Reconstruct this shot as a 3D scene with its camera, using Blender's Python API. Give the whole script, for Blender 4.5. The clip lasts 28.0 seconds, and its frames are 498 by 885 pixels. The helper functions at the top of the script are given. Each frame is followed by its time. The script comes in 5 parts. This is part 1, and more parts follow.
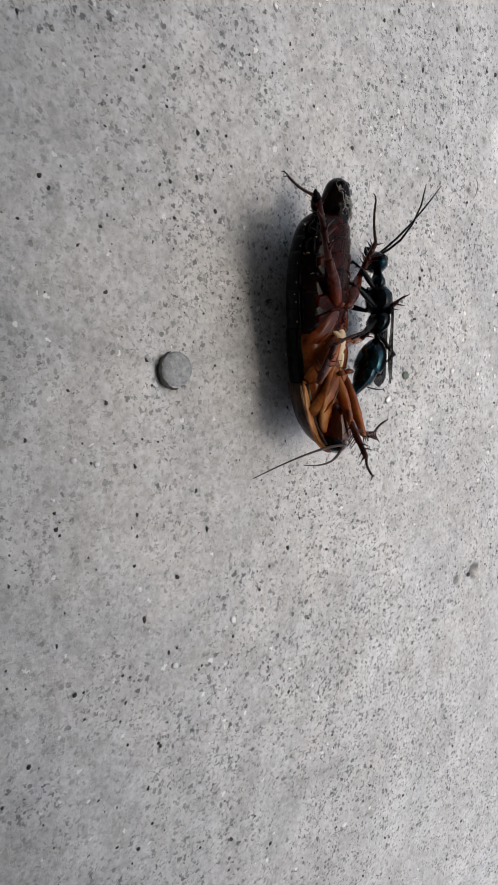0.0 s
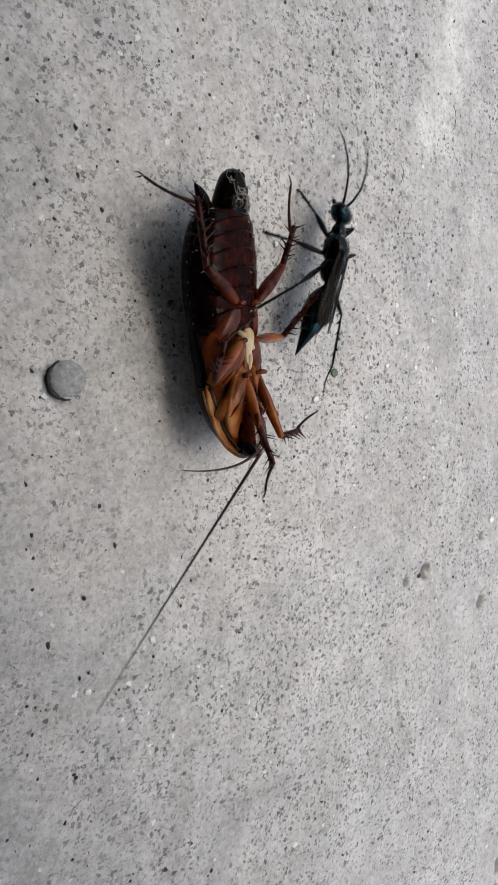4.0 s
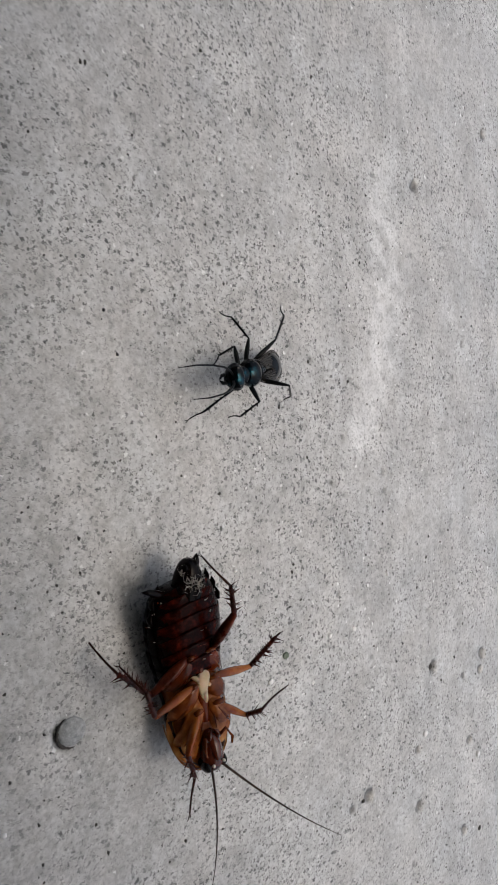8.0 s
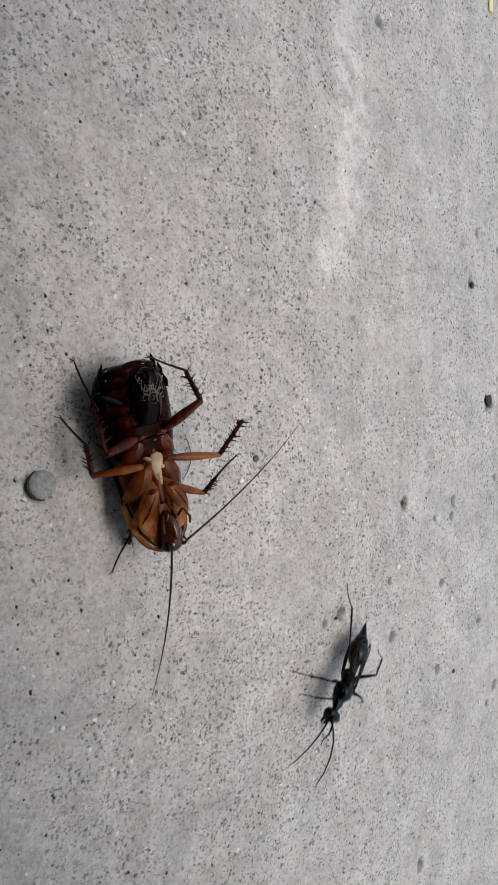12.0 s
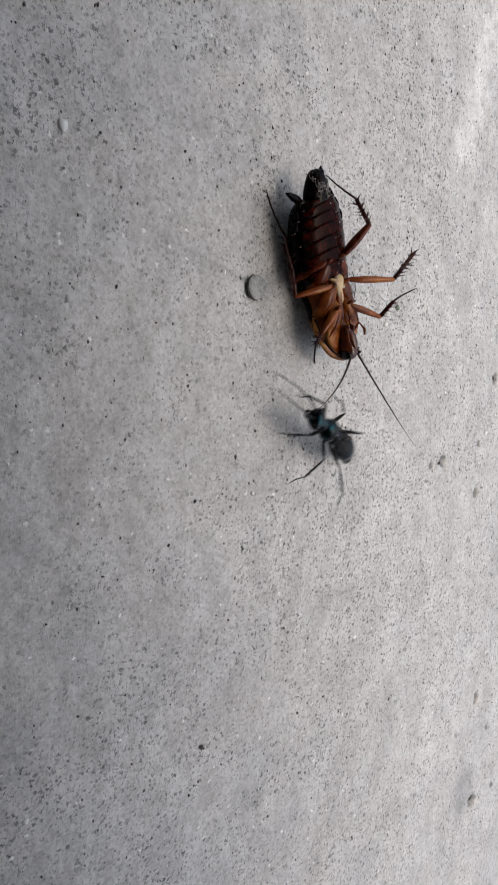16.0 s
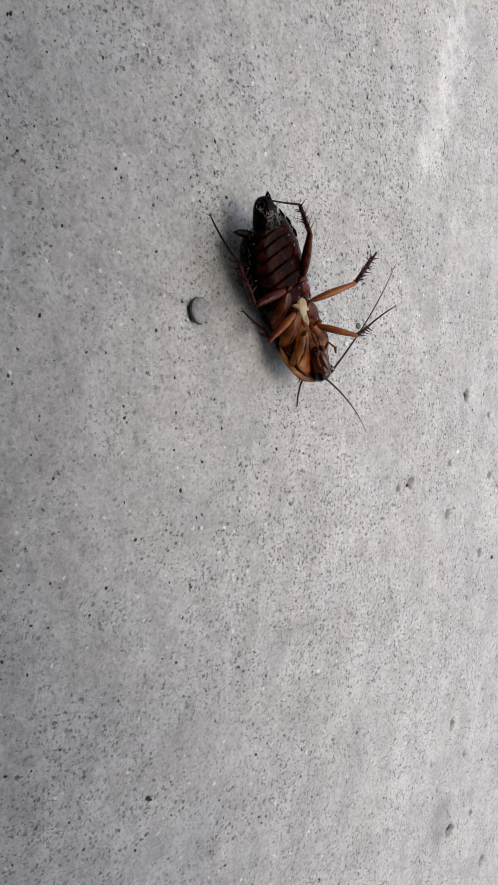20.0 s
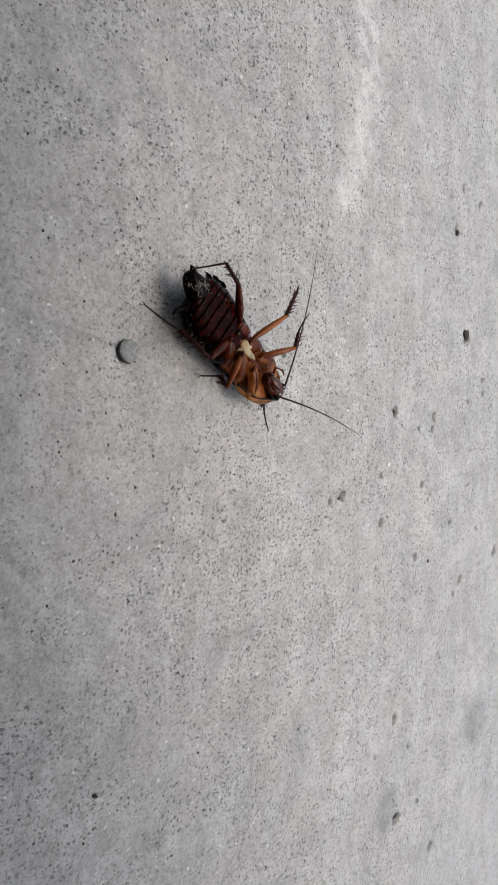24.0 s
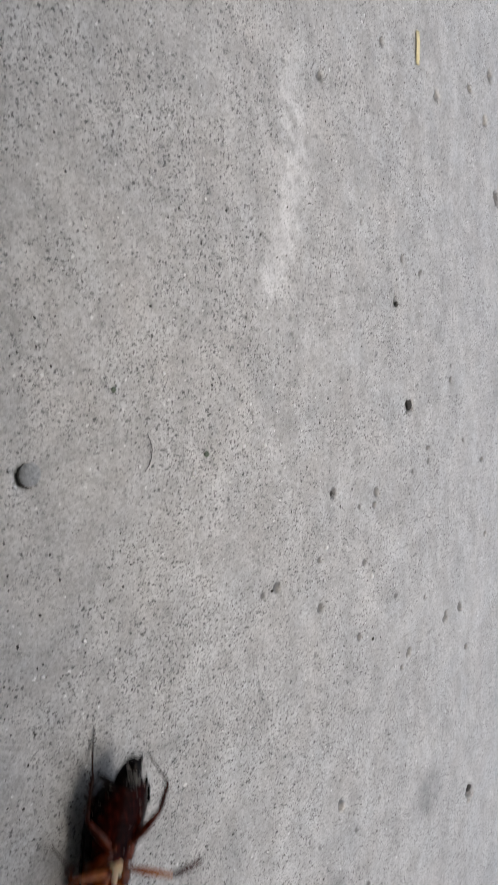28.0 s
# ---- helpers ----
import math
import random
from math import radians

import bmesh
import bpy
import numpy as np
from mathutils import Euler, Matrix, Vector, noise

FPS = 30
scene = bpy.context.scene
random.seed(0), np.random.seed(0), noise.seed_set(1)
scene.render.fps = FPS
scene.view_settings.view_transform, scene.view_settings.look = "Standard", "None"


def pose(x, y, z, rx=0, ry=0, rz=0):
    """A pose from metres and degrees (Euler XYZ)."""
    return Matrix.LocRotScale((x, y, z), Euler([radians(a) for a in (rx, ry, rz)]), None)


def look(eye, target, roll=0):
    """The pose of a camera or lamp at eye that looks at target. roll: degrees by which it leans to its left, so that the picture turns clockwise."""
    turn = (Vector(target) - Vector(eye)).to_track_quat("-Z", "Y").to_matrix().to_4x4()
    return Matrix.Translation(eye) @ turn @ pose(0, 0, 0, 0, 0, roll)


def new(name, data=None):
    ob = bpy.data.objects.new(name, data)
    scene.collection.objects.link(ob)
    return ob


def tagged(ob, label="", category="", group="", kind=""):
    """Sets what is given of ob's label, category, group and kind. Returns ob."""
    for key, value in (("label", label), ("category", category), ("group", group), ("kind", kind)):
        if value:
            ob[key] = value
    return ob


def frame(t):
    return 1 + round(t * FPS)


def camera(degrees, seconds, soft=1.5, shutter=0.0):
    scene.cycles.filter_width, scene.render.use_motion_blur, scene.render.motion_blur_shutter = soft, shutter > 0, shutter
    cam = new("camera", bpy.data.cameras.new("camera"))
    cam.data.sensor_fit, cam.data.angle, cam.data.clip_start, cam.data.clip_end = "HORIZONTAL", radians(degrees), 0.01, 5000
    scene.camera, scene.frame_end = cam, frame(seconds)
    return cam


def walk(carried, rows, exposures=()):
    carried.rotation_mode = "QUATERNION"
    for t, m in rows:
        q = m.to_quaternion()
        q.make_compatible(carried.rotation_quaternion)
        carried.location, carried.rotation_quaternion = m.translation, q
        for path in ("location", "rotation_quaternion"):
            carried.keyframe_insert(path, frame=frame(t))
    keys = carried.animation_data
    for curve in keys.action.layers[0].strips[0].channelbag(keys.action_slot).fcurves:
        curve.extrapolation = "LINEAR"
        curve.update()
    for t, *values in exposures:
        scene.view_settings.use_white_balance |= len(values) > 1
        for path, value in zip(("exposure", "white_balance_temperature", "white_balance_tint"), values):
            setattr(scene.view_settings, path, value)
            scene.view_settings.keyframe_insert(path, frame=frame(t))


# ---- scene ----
cam = camera(39.58, 28.0, soft=1.4, shutter=0.35)

PATH = [
    (0, -0.00247, -0.04259, 0.06613, -8.32, -38.73, 90.92),
    (0.5, -0.00039, -0.03940, 0.06402, -7.54, -38.76, 89.77),
    (1, 0.00206, -0.04030, 0.06322, -7.19, -39.39, 89.06),
    (1.5, -0.00073, -0.03858, 0.06735, -6.89, -39.17, 88.56),
    (2, -0.00033, -0.03764, 0.06778, -6.58, -38.99, 88.42),
    (2.5, 0.00454, -0.03185, 0.07182, -6.91, -39.53, 88.47),
    (3, 0.00412, -0.03385, 0.06978, -6.43, -39.56, 87.52),
    (3.5, -0.00133, -0.03211, 0.06976, -6.20, -39.18, 87.50),
    (5.5, -0.00314, -0.03085, 0.06760, -5.58, -38.95, 87.04),
    (6, -0.00510, -0.03075, 0.07065, -5.53, -38.93, 86.79),
    (6.5, -0.01898, -0.03047, 0.07992, -3.08, -40.03, 86.04),
    (7, -0.02537, -0.02819, 0.08421, -3.15, -41.35, 86.02),
    (7.5, -0.03081, -0.02977, 0.08461, -2.86, -41.28, 86.06),
    (8, -0.04397, -0.04063, 0.08417, -1.65, -41.73, 86.50),
    (8.5, -0.04061, -0.04337, 0.09005, -1.31, -42.21, 86.83),
    (9, -0.03947, -0.04251, 0.09075, -1.21, -41.45, 86.08),
    (9.5, -0.02855, -0.03950, 0.08352, -1.18, -41.53, 84.95),
    (10, -0.02679, -0.03836, 0.08423, -1.45, -41.62, 84.96),
    (10.5, -0.01849, -0.04028, 0.08622, -1.94, -41.95, 85.06),
    (11, -0.01756, -0.04085, 0.08893, -2.06, -42.13, 84.87),
    (11.5, -0.01387, -0.04173, 0.08908, -2.06, -42.19, 85.21),
    (13.5, -0.01104, -0.04365, 0.09257, -3.03, -43.37, 86.35),
    (14, -0.00773, -0.05686, 0.08455, -5.78, -44.57, 89.38),
    (14.5, -0.00289, -0.06089, 0.08697, -5.92, -43.64, 88.84),
    (15, 0.00155, -0.06563, 0.08432, -7.44, -44.34, 91.30),
    (15.5, 0.01603, -0.07775, 0.08221, -8.61, -43.18, 90.74),
    (16, 0.01073, -0.08187, 0.08479, -8.38, -43.42, 91.31),
    (16.5, 0.00756, -0.07697, 0.08438, -7.99, -43.57, 91.01),
    (17, 0.00359, -0.07432, 0.08242, -7.97, -43.74, 91.08),
    (17.5, 0.00286, -0.07377, 0.08132, -7.87, -43.66, 91.07),
    (18, -0.00197, -0.07257, 0.07899, -7.20, -43.70, 90.56),
    (18.5, -0.00424, -0.06992, 0.08032, -7.33, -43.75, 90.58),
    (19, 0.00197, -0.06970, 0.08155, -7.00, -43.90, 90.23),
    (19.5, 0.00694, -0.07223, 0.08263, -7.50, -43.95, 90.22),
    (20, 0.00678, -0.07120, 0.08499, -7.66, -43.87, 90.50),
    (20.5, 0.00731, -0.07217, 0.08351, -7.33, -44.01, 89.93),
    (21, 0.00877, -0.07241, 0.08541, -7.25, -44.45, 89.72),
    (21.5, 0.00797, -0.07051, 0.08887, -7.31, -44.57, 89.73),
    (23.5, 0.00222, -0.07301, 0.09861, -5.98, -45.31, 88.74),
    (24, 0.00154, -0.07199, 0.09984, -5.92, -45.50, 88.45),
    (24.5, -0.00236, -0.06888, 0.09851, -5.07, -45.73, 87.85),
    (25, -0.00472, -0.06648, 0.10021, -4.99, -45.95, 87.58),
    (25.5, -0.00446, -0.06687, 0.10206, -5.16, -45.76, 87.94),
    (26, 0.00001, -0.06567, 0.10569, -5.08, -46.23, 87.81),
    (26.5, -0.00133, -0.06550, 0.10604, -5.07, -46.42, 87.75),
    (27, -0.00142, -0.06434, 0.10539, -4.86, -46.30, 87.70),
    (27.5, -0.00370, -0.05950, 0.10308, -4.57, -45.94, 87.13),
    (28, -0.01671, -0.05777, 0.10461, -4.22, -46.91, 87.15),
]
walk(cam, [(t, pose(x, y, z, a, b, c)) for t, x, y, z, a, b, c in PATH], exposures=[(0.0, -0.02, 6600, 5), (3.0, -0.08, 6600, 5), (6.0, -0.22, 6600, 5), (7.0, -0.34, 6600, 5), (11.0, -0.30, 6600, 5), (14.0, -0.22, 6650, 5), (16.0, 0.04, 6700, 6), (19.0, 0.02, 6680, 6), (21.5, -0.09, 6680, 6), (25.0, -0.24, 6620, 5), (28.0, -0.42, 6600, 5)])

# ---- sky and light: open shade, bright from the far side ----
world = bpy.data.worlds.new("sky")
scene.world = world
world.use_nodes = True
wn = world.node_tree
wn.nodes.clear()
sky = wn.nodes.new("ShaderNodeTexSky")
sky.sky_type = "NISHITA"
sky.sun_disc = False
sky.sun_elevation, sky.sun_rotation = radians(78), radians(12)
sky.air_density, sky.dust_density, sky.ozone_density = 0.7, 5.0, 0.25
wbg, wout = wn.nodes.new("ShaderNodeBackground"), wn.nodes.new("ShaderNodeOutputWorld")
wbg.inputs["Strength"].default_value = 0.175
wn.links.new(sky.outputs[0], wbg.inputs["Color"])
wn.links.new(wbg.outputs[0], wout.inputs["Surface"])

sun = new("sun", bpy.data.lights.new("sun", "SUN"))
sun.data.energy, sun.data.angle, sun.data.color = 0.6, radians(120), (1.0, 0.99, 0.98)
sun.matrix_world = look((0.1, 0.45, 2.1), (0, 0, 0))

MM = 0.001


# ---- materials ----
def material(name):
    m = bpy.data.materials.new(name)
    m.use_nodes = True
    nt = m.node_tree
    return m, nt, nt.nodes["Principled BSDF"]


def node(nt, kind, **inputs):
    n = nt.nodes.new(kind)
    for key, value in inputs.items():
        n.inputs[key.replace("_", " ")].default_value = value
    return n


def ramp(nt, source, stops):
    r = nt.nodes.new("ShaderNodeValToRGB")
    while len(r.color_ramp.elements) < len(stops):
        r.color_ramp.elements.new(0.5)
    for e, (p, c) in zip(r.color_ramp.elements, stops):
        e.position, e.color = p, (c, c, c, 1) if isinstance(c, (int, float)) else (*c, 1)
    nt.links.new(source, r.inputs[0])
    return r.outputs[0]


def mix(nt, fac, a, b, mode="MIX"):
    m = nt.nodes.new("ShaderNodeMix")
    m.data_type, m.blend_type = "RGBA", mode
    for socket, value in ((m.inputs[0], fac), (m.inputs[6], a), (m.inputs[7], b)):
        if isinstance(value, (int, float)):
            socket.default_value = value
        elif isinstance(value, tuple):
            socket.default_value = (*value, 1)
        else:
            nt.links.new(value, socket)
    return m.outputs[2]


def maths(nt, op, a, b=0.0, c=0.0):
    m = nt.nodes.new("ShaderNodeMath")
    m.operation = op
    for socket, value in zip(m.inputs, (a, b, c)):
        if isinstance(value, (int, float)):
            socket.default_value = value
        else:
            nt.links.new(value, socket)
    return m.outputs[0]


def bump(nt, height, strength, distance, bsdf):
    b = node(nt, "ShaderNodeBump", Strength=strength, Distance=distance)
    nt.links.new(height, b.inputs["Height"])
    nt.links.new(b.outputs[0], bsdf.inputs["Normal"])


def chitin(name, dark, mid, light, rough=0.3, scale=700.0, coat=0.3, metal=0.0, grain=6e-5, fine=2500.0, gloss=0.16, glow=0.0, spots=0.5):
    """Insect shell: mottled colour at two scales, fine pits and wrinkles, glossy cuticle."""
    m, nt, b = material(name)
    co = nt.nodes.new("ShaderNodeTexCoord").outputs["Object"]
    n1 = node(nt, "ShaderNodeTexNoise", Scale=scale * 0.5, Detail=5.0, Roughness=0.6)
    n2 = node(nt, "ShaderNodeTexNoise", Scale=fine, Detail=4.0)
    n3 = node(nt, "ShaderNodeTexNoise", Scale=scale * 1.3, Detail=3.0)
    for n in (n1, n2, n3):
        nt.links.new(co, n.inputs["Vector"])
    col = ramp(nt, n1.outputs[0], [(0.32, dark), (0.52, mid), (0.72, light)])
    col = mix(nt, ramp(nt, n2.outputs[0], [(0.45, 0.0), (0.75, spots)]), col, dark)
    nt.links.new(col, b.inputs["Base Color"])
    nt.links.new(maths(nt, "MULTIPLY_ADD", n1.outputs[0], 0.3, rough - 0.15), b.inputs["Roughness"])
    b.inputs["Metallic"].default_value = metal
    b.inputs["Specular IOR Level"].default_value = gloss
    b.inputs["Coat Weight"].default_value = coat
    b.inputs["Coat Roughness"].default_value = 0.05
    if glow:
        b.inputs["Subsurface Weight"].default_value = glow
        b.inputs["Subsurface Radius"].default_value = (1.0, 0.35, 0.10)
        b.inputs["Subsurface Scale"].default_value = 0.0008
    height = maths(nt, "MULTIPLY_ADD", n3.outputs[0], 3.0, n2.outputs[0])
    bump(nt, height, 0.7, grain, b)
    return m


SHELL = chitin("dark_shell", (0.001, 0.0005, 0.0004), (0.0025, 0.001, 0.0008), (0.008, 0.0022, 0.0014), 0.16, coat=0.12, gloss=0.04)
STERNITE = chitin("sternite_shell", (0.005, 0.0006, 0.0004), (0.02, 0.002, 0.0009), (0.08, 0.008, 0.003), 0.12, coat=0.06, gloss=0.02, grain=5e-5, scale=1600.0)
AMBER = chitin("amber_shell", (0.035, 0.006, 0.0015), (0.16, 0.036, 0.006), (0.40, 0.13, 0.03), 0.2, coat=0.28, grain=1e-4, gloss=0.1, glow=0.2, scale=330.0, spots=0.12)
COXA = chitin("coxa_shell", (0.07, 0.013, 0.002), (0.30, 0.088, 0.017), (0.62, 0.31, 0.10), 0.2, coat=0.3, grain=1e-4, gloss=0.1, glow=0.25, scale=330.0, spots=0.12)
HIP_DARK = chitin("dark_hip", (0.03, 0.004, 0.0012), (0.12, 0.018, 0.003), (0.30, 0.070, 0.011), 0.26, coat=0.2, glow=0.15, scale=330.0, spots=0.12)
FEMUR = chitin("amber_thigh", (0.08, 0.014, 0.003), (0.24, 0.055, 0.009), (0.45, 0.16, 0.035), 0.2, coat=0.25, scale=330.0, spots=0.12, glow=0.25)
LEG_RED = chitin("red_brown_leg", (0.03, 0.004, 0.0012), (0.105, 0.014, 0.003), (0.24, 0.048, 0.009), 0.3, coat=0.1)
TIBIA = chitin("dark_red_shin", (0.012, 0.002, 0.001), (0.05, 0.007, 0.003), (0.13, 0.022, 0.007), 0.3, coat=0.15)
LEG_DARK = chitin("dark_leg", (0.010, 0.003, 0.002), (0.03, 0.008, 0.005), (0.06, 0.017, 0.008), 0.36, coat=0.0)
PALE = chitin("pale_membrane", (0.42, 0.27, 0.13), (0.66, 0.52, 0.33), (0.82, 0.72, 0.54), 0.4, coat=0.1, glow=0.3, scale=330.0, spots=0.12)
# dry torn membrane, and also most of the painted glints on the plates
FILM_GLINT = chitin("film_and_glint", (0.14, 0.13, 0.12), (0.36, 0.34, 0.31), (0.60, 0.58, 0.55), 0.35, coat=0.2)
HEAD_RED = chitin("head_capsule", (0.03, 0.004, 0.001), (0.10, 0.014, 0.003), (0.28, 0.06, 0.013), 0.14, coat=0.7, grain=1.2e-4, scale=330.0, spots=0.12)
EYE = chitin("compound_eye", (0.001, 0.001, 0.001), (0.003, 0.002, 0.002), (0.006, 0.005, 0.005), 0.2, coat=0.5)
WHITE_SPOT = chitin("white_spot", (0.6, 0.55, 0.45), (0.75, 0.70, 0.60), (0.82, 0.78, 0.70), 0.4)
# redder colour for the highlights drawn on the belly plate edges
GLINT = chitin("belly_glint", (0.05, 0.012, 0.006), (0.13, 0.035, 0.018), (0.26, 0.10, 0.06), 0.2, coat=0.5)
SPIRACLE = chitin("breathing_hole", (0.02, 0.015, 0.013), (0.06, 0.05, 0.045), (0.12, 0.11, 0.10), 0.2, coat=0.6)
FEELER = chitin("feeler", (0.02, 0.012, 0.010), (0.04, 0.024, 0.018), (0.07, 0.045, 0.03), 0.5, coat=0.0)
PRONOTUM = chitin("pronotum_shell", (0.012, 0.004, 0.002), (0.035, 0.011, 0.005), (0.09, 0.032, 0.012), 0.3, coat=0.12)
RIM = chitin("shield_rim", (0.14, 0.06, 0.02), (0.28, 0.14, 0.05), (0.45, 0.27, 0.11), 0.35)

WASP = chitin("wasp_shell", (0.001, 0.0015, 0.002), (0.0014, 0.004, 0.006), (0.010, 0.085, 0.12), 0.14, scale=1100.0, metal=0.9, coat=0.25, grain=9e-5, gloss=0.1)
WASP_GLOSS = chitin("wasp_gaster", (0.001, 0.0015, 0.002), (0.0014, 0.005, 0.008), (0.012, 0.11, 0.15), 0.12, metal=0.9, coat=0.35, grain=2e-5, gloss=0.1)
WASP_LEG = chitin("wasp_leg", (0.001, 0.001, 0.0012), (0.002, 0.003, 0.004), (0.005, 0.008, 0.01), 0.34, coat=0.0)


def wing_material():
    m, nt, b = material("smoky_wing")
    co = nt.nodes.new("ShaderNodeTexCoord").outputs["Object"]
    n = node(nt, "ShaderNodeTexNoise", Scale=900.0, Detail=3.0)
    nt.links.new(co, n.inputs["Vector"])
    nt.links.new(ramp(nt, n.outputs[0], [(0.3, (0.004, 0.003, 0.0025)), (0.7, (0.02, 0.014, 0.010))]), b.inputs["Base Color"])
    b.inputs["Alpha"].default_value = 0.72
    b.inputs["Roughness"].default_value = 0.16
    b.inputs["Specular IOR Level"].default_value = 0.10
    bump(nt, n.outputs[0], 0.9, 2.5e-4, b)
    return m


WING = wing_material()


def speck_layer(nt, co, scale, chance, lo, hi):
    """Grains: a share of the cells carries a round-edged spot of its own size."""
    v = node(nt, "ShaderNodeTexVoronoi", Scale=scale, Randomness=1.0)
    nt.links.new(co, v.inputs["Vector"])
    s = nt.nodes.new("ShaderNodeSeparateColor")
    nt.links.new(v.outputs["Color"], s.inputs[0])
    size = maths(nt, "MULTIPLY_ADD", s.outputs[0], hi - lo, lo)
    inside = maths(nt, "MULTIPLY", maths(nt, "SUBTRACT", size, v.outputs["Distance"]), 14.0)
    inside.node.use_clamp = True
    on = maths(nt, "LESS_THAN", s.outputs[1], chance)
    return maths(nt, "MULTIPLY", inside, on), s.outputs[2]


def concrete_material():
    m, nt, b = material("weathered_concrete")
    co = nt.nodes.new("ShaderNodeTexCoord").outputs["Object"]
    warp = node(nt, "ShaderNodeTexNoise", Scale=2600.0, Detail=2.0)
    nt.links.new(co, warp.inputs["Vector"])
    w = nt.nodes.new("ShaderNodeVectorMath")
    w.operation = "MULTIPLY_ADD"
    nt.links.new(warp.outputs["Color"], w.inputs[0])
    w.inputs[1].default_value = (0.0011, 0.0011, 0.0)
    nt.links.new(co, w.inputs[2])
    cw = w.outputs[0]
    big = node(nt, "ShaderNodeTexNoise", Scale=32.0, Detail=5.0, Roughness=0.6)
    mid = node(nt, "ShaderNodeTexNoise", Scale=130.0, Detail=6.0, Roughness=0.7)
    fine = node(nt, "ShaderNodeTexNoise", Scale=1500.0, Detail=5.0, Roughness=0.72)
    hue = node(nt, "ShaderNodeTexNoise", Scale=75.0, Detail=4.0)
    for n in (big, mid, fine, hue):
        nt.links.new(co, n.inputs["Vector"])
    # trowel streaks run along x
    st = nt.nodes.new("ShaderNodeMapping")
    st.inputs["Scale"].default_value = (70.0, 130.0, 1.0)
    nt.links.new(co, st.inputs["Vector"])
    streak = node(nt, "ShaderNodeTexNoise", Scale=1.0, Detail=4.0)
    nt.links.new(st.outputs[0], streak.inputs["Vector"])
    col = ramp(nt, big.outputs[0], [(0.34, (0.40, 0.398, 0.392)), (0.5, (0.55, 0.55, 0.546)), (0.66, (0.70, 0.70, 0.697))])
    col = mix(nt, 0.5, col, ramp(nt, mid.outputs[0], [(0.34, (0.34, 0.336, 0.328)), (0.5, (0.56, 0.558, 0.552)), (0.66, (0.80, 0.80, 0.797))]))
    col = mix(nt, 0.45, col, ramp(nt, fine.outputs[0], [(0.34, (0.22, 0.22, 0.217)), (0.47, (0.52, 0.519, 0.515)), (0.62, (0.88, 0.88, 0.877))]))
    cloud = node(nt, "ShaderNodeTexNoise", Scale=210.0, Detail=5.0, Roughness=0.6)
    nt.links.new(co, cloud.inputs["Vector"])
    col = mix(nt, 1.0, col, ramp(nt, cloud.outputs[0], [(0.32, (0.76, 0.755, 0.745)), (0.5, (0.95, 0.95, 0.948)), (0.68, (1.0, 1.0, 1.0))]), "MULTIPLY")
    blotch = node(nt, "ShaderNodeTexNoise", Scale=620.0, Detail=3.0, Roughness=0.55)
    nt.links.new(co, blotch.inputs["Vector"])
    col = mix(nt, 1.0, col, ramp(nt, blotch.outputs[0], [(0.36, (0.72, 0.715, 0.70)), (0.47, (0.96, 0.96, 0.958)), (0.66, (1.0, 1.0, 1.0))]), "MULTIPLY")
    col = mix(nt, 1.0, col, ramp(nt, hue.outputs[0], [(0.3, (0.945, 0.975, 1.0)), (0.5, (0.985, 0.985, 0.985)), (0.7, (1.0, 0.974, 0.952))]), "MULTIPLY")
    col = mix(nt, 0.24, col, ramp(nt, streak.outputs[0], [(0.35, (0.28, 0.278, 0.272)), (0.65, (0.86, 0.858, 0.853))]))
    sm = nt.nodes.new("ShaderNodeAttribute")
    sm.attribute_name = "laitance"
    patchy = maths(nt, "MULTIPLY", sm.outputs["Fac"], ramp(nt, mid.outputs[0], [(0.35, 0.45), (0.55, 1.0)]))
    patchy = maths(nt, "MULTIPLY", patchy, ramp(nt, fine.outputs[0], [(0.36, 0.35), (0.5, 1.0)]))
    col = mix(nt, patchy, col, (0.95, 0.955, 0.96))
    ds = nt.nodes.new("ShaderNodeAttribute")
    ds.attribute_name = "stain_and_hollow"
    height = fine.outputs[0]
    gd = nt.nodes.new("ShaderNodeAttribute")
    gd.attribute_name = "grain_density"
    thin = maths(nt, "MULTIPLY", maths(nt, "SUBTRACT", 1.0, sm.outputs["Fac"]), maths(nt, "MULTIPLY_ADD", gd.outputs["Fac"], 1.0, 0.55))
    for scale, chance, lo, hi, shade, amount in (
        (2800.0, 0.55, 0.22, 0.52, (0.17, 0.17, 0.168), 0.75),
        (2000.0, 0.66, 0.16, 0.51, (0.11, 0.11, 0.109), 0.72),
        (1350.0, 0.56, 0.13, 0.46, (0.06, 0.06, 0.0593), 0.84),
        (800.0, 0.40, 0.08, 0.30, (0.02, 0.022, 0.0217), 1.0),
        (900.0, 0.09, 0.10, 0.32, (0.88, 0.88, 0.875), 0.8),
    ):
        mask, tone = speck_layer(nt, cw, scale, chance, lo, hi)
        mask = maths(nt, "MULTIPLY", mask, amount)
        if shade[0] < 0.5:
            mask = maths(nt, "MULTIPLY", mask, thin)
            mask.node.use_clamp = True
        col = mix(nt, mask, col, mix(nt, tone, shade, tuple(min(1, c * 2.2) for c in shade)))
        height = maths(nt, "MULTIPLY_ADD", mask, -0.5 if shade[0] < 0.5 else 0.3, height)
    col = mix(nt, ds.outputs["Fac"], col, (0.045, 0.043, 0.04))
    nt.links.new(col, b.inputs["Base Color"])
    b.inputs["Roughness"].default_value = 0.40
    b.inputs["Specular IOR Level"].default_value = 1.0
    b.inputs["Coat Weight"].default_value = 0.7
    b.inputs["Coat Roughness"].default_value = 0.42
    b.inputs["Coat IOR"].default_value = 1.65
    bump(nt, height, 0.5, 0.00015, b)
    return m


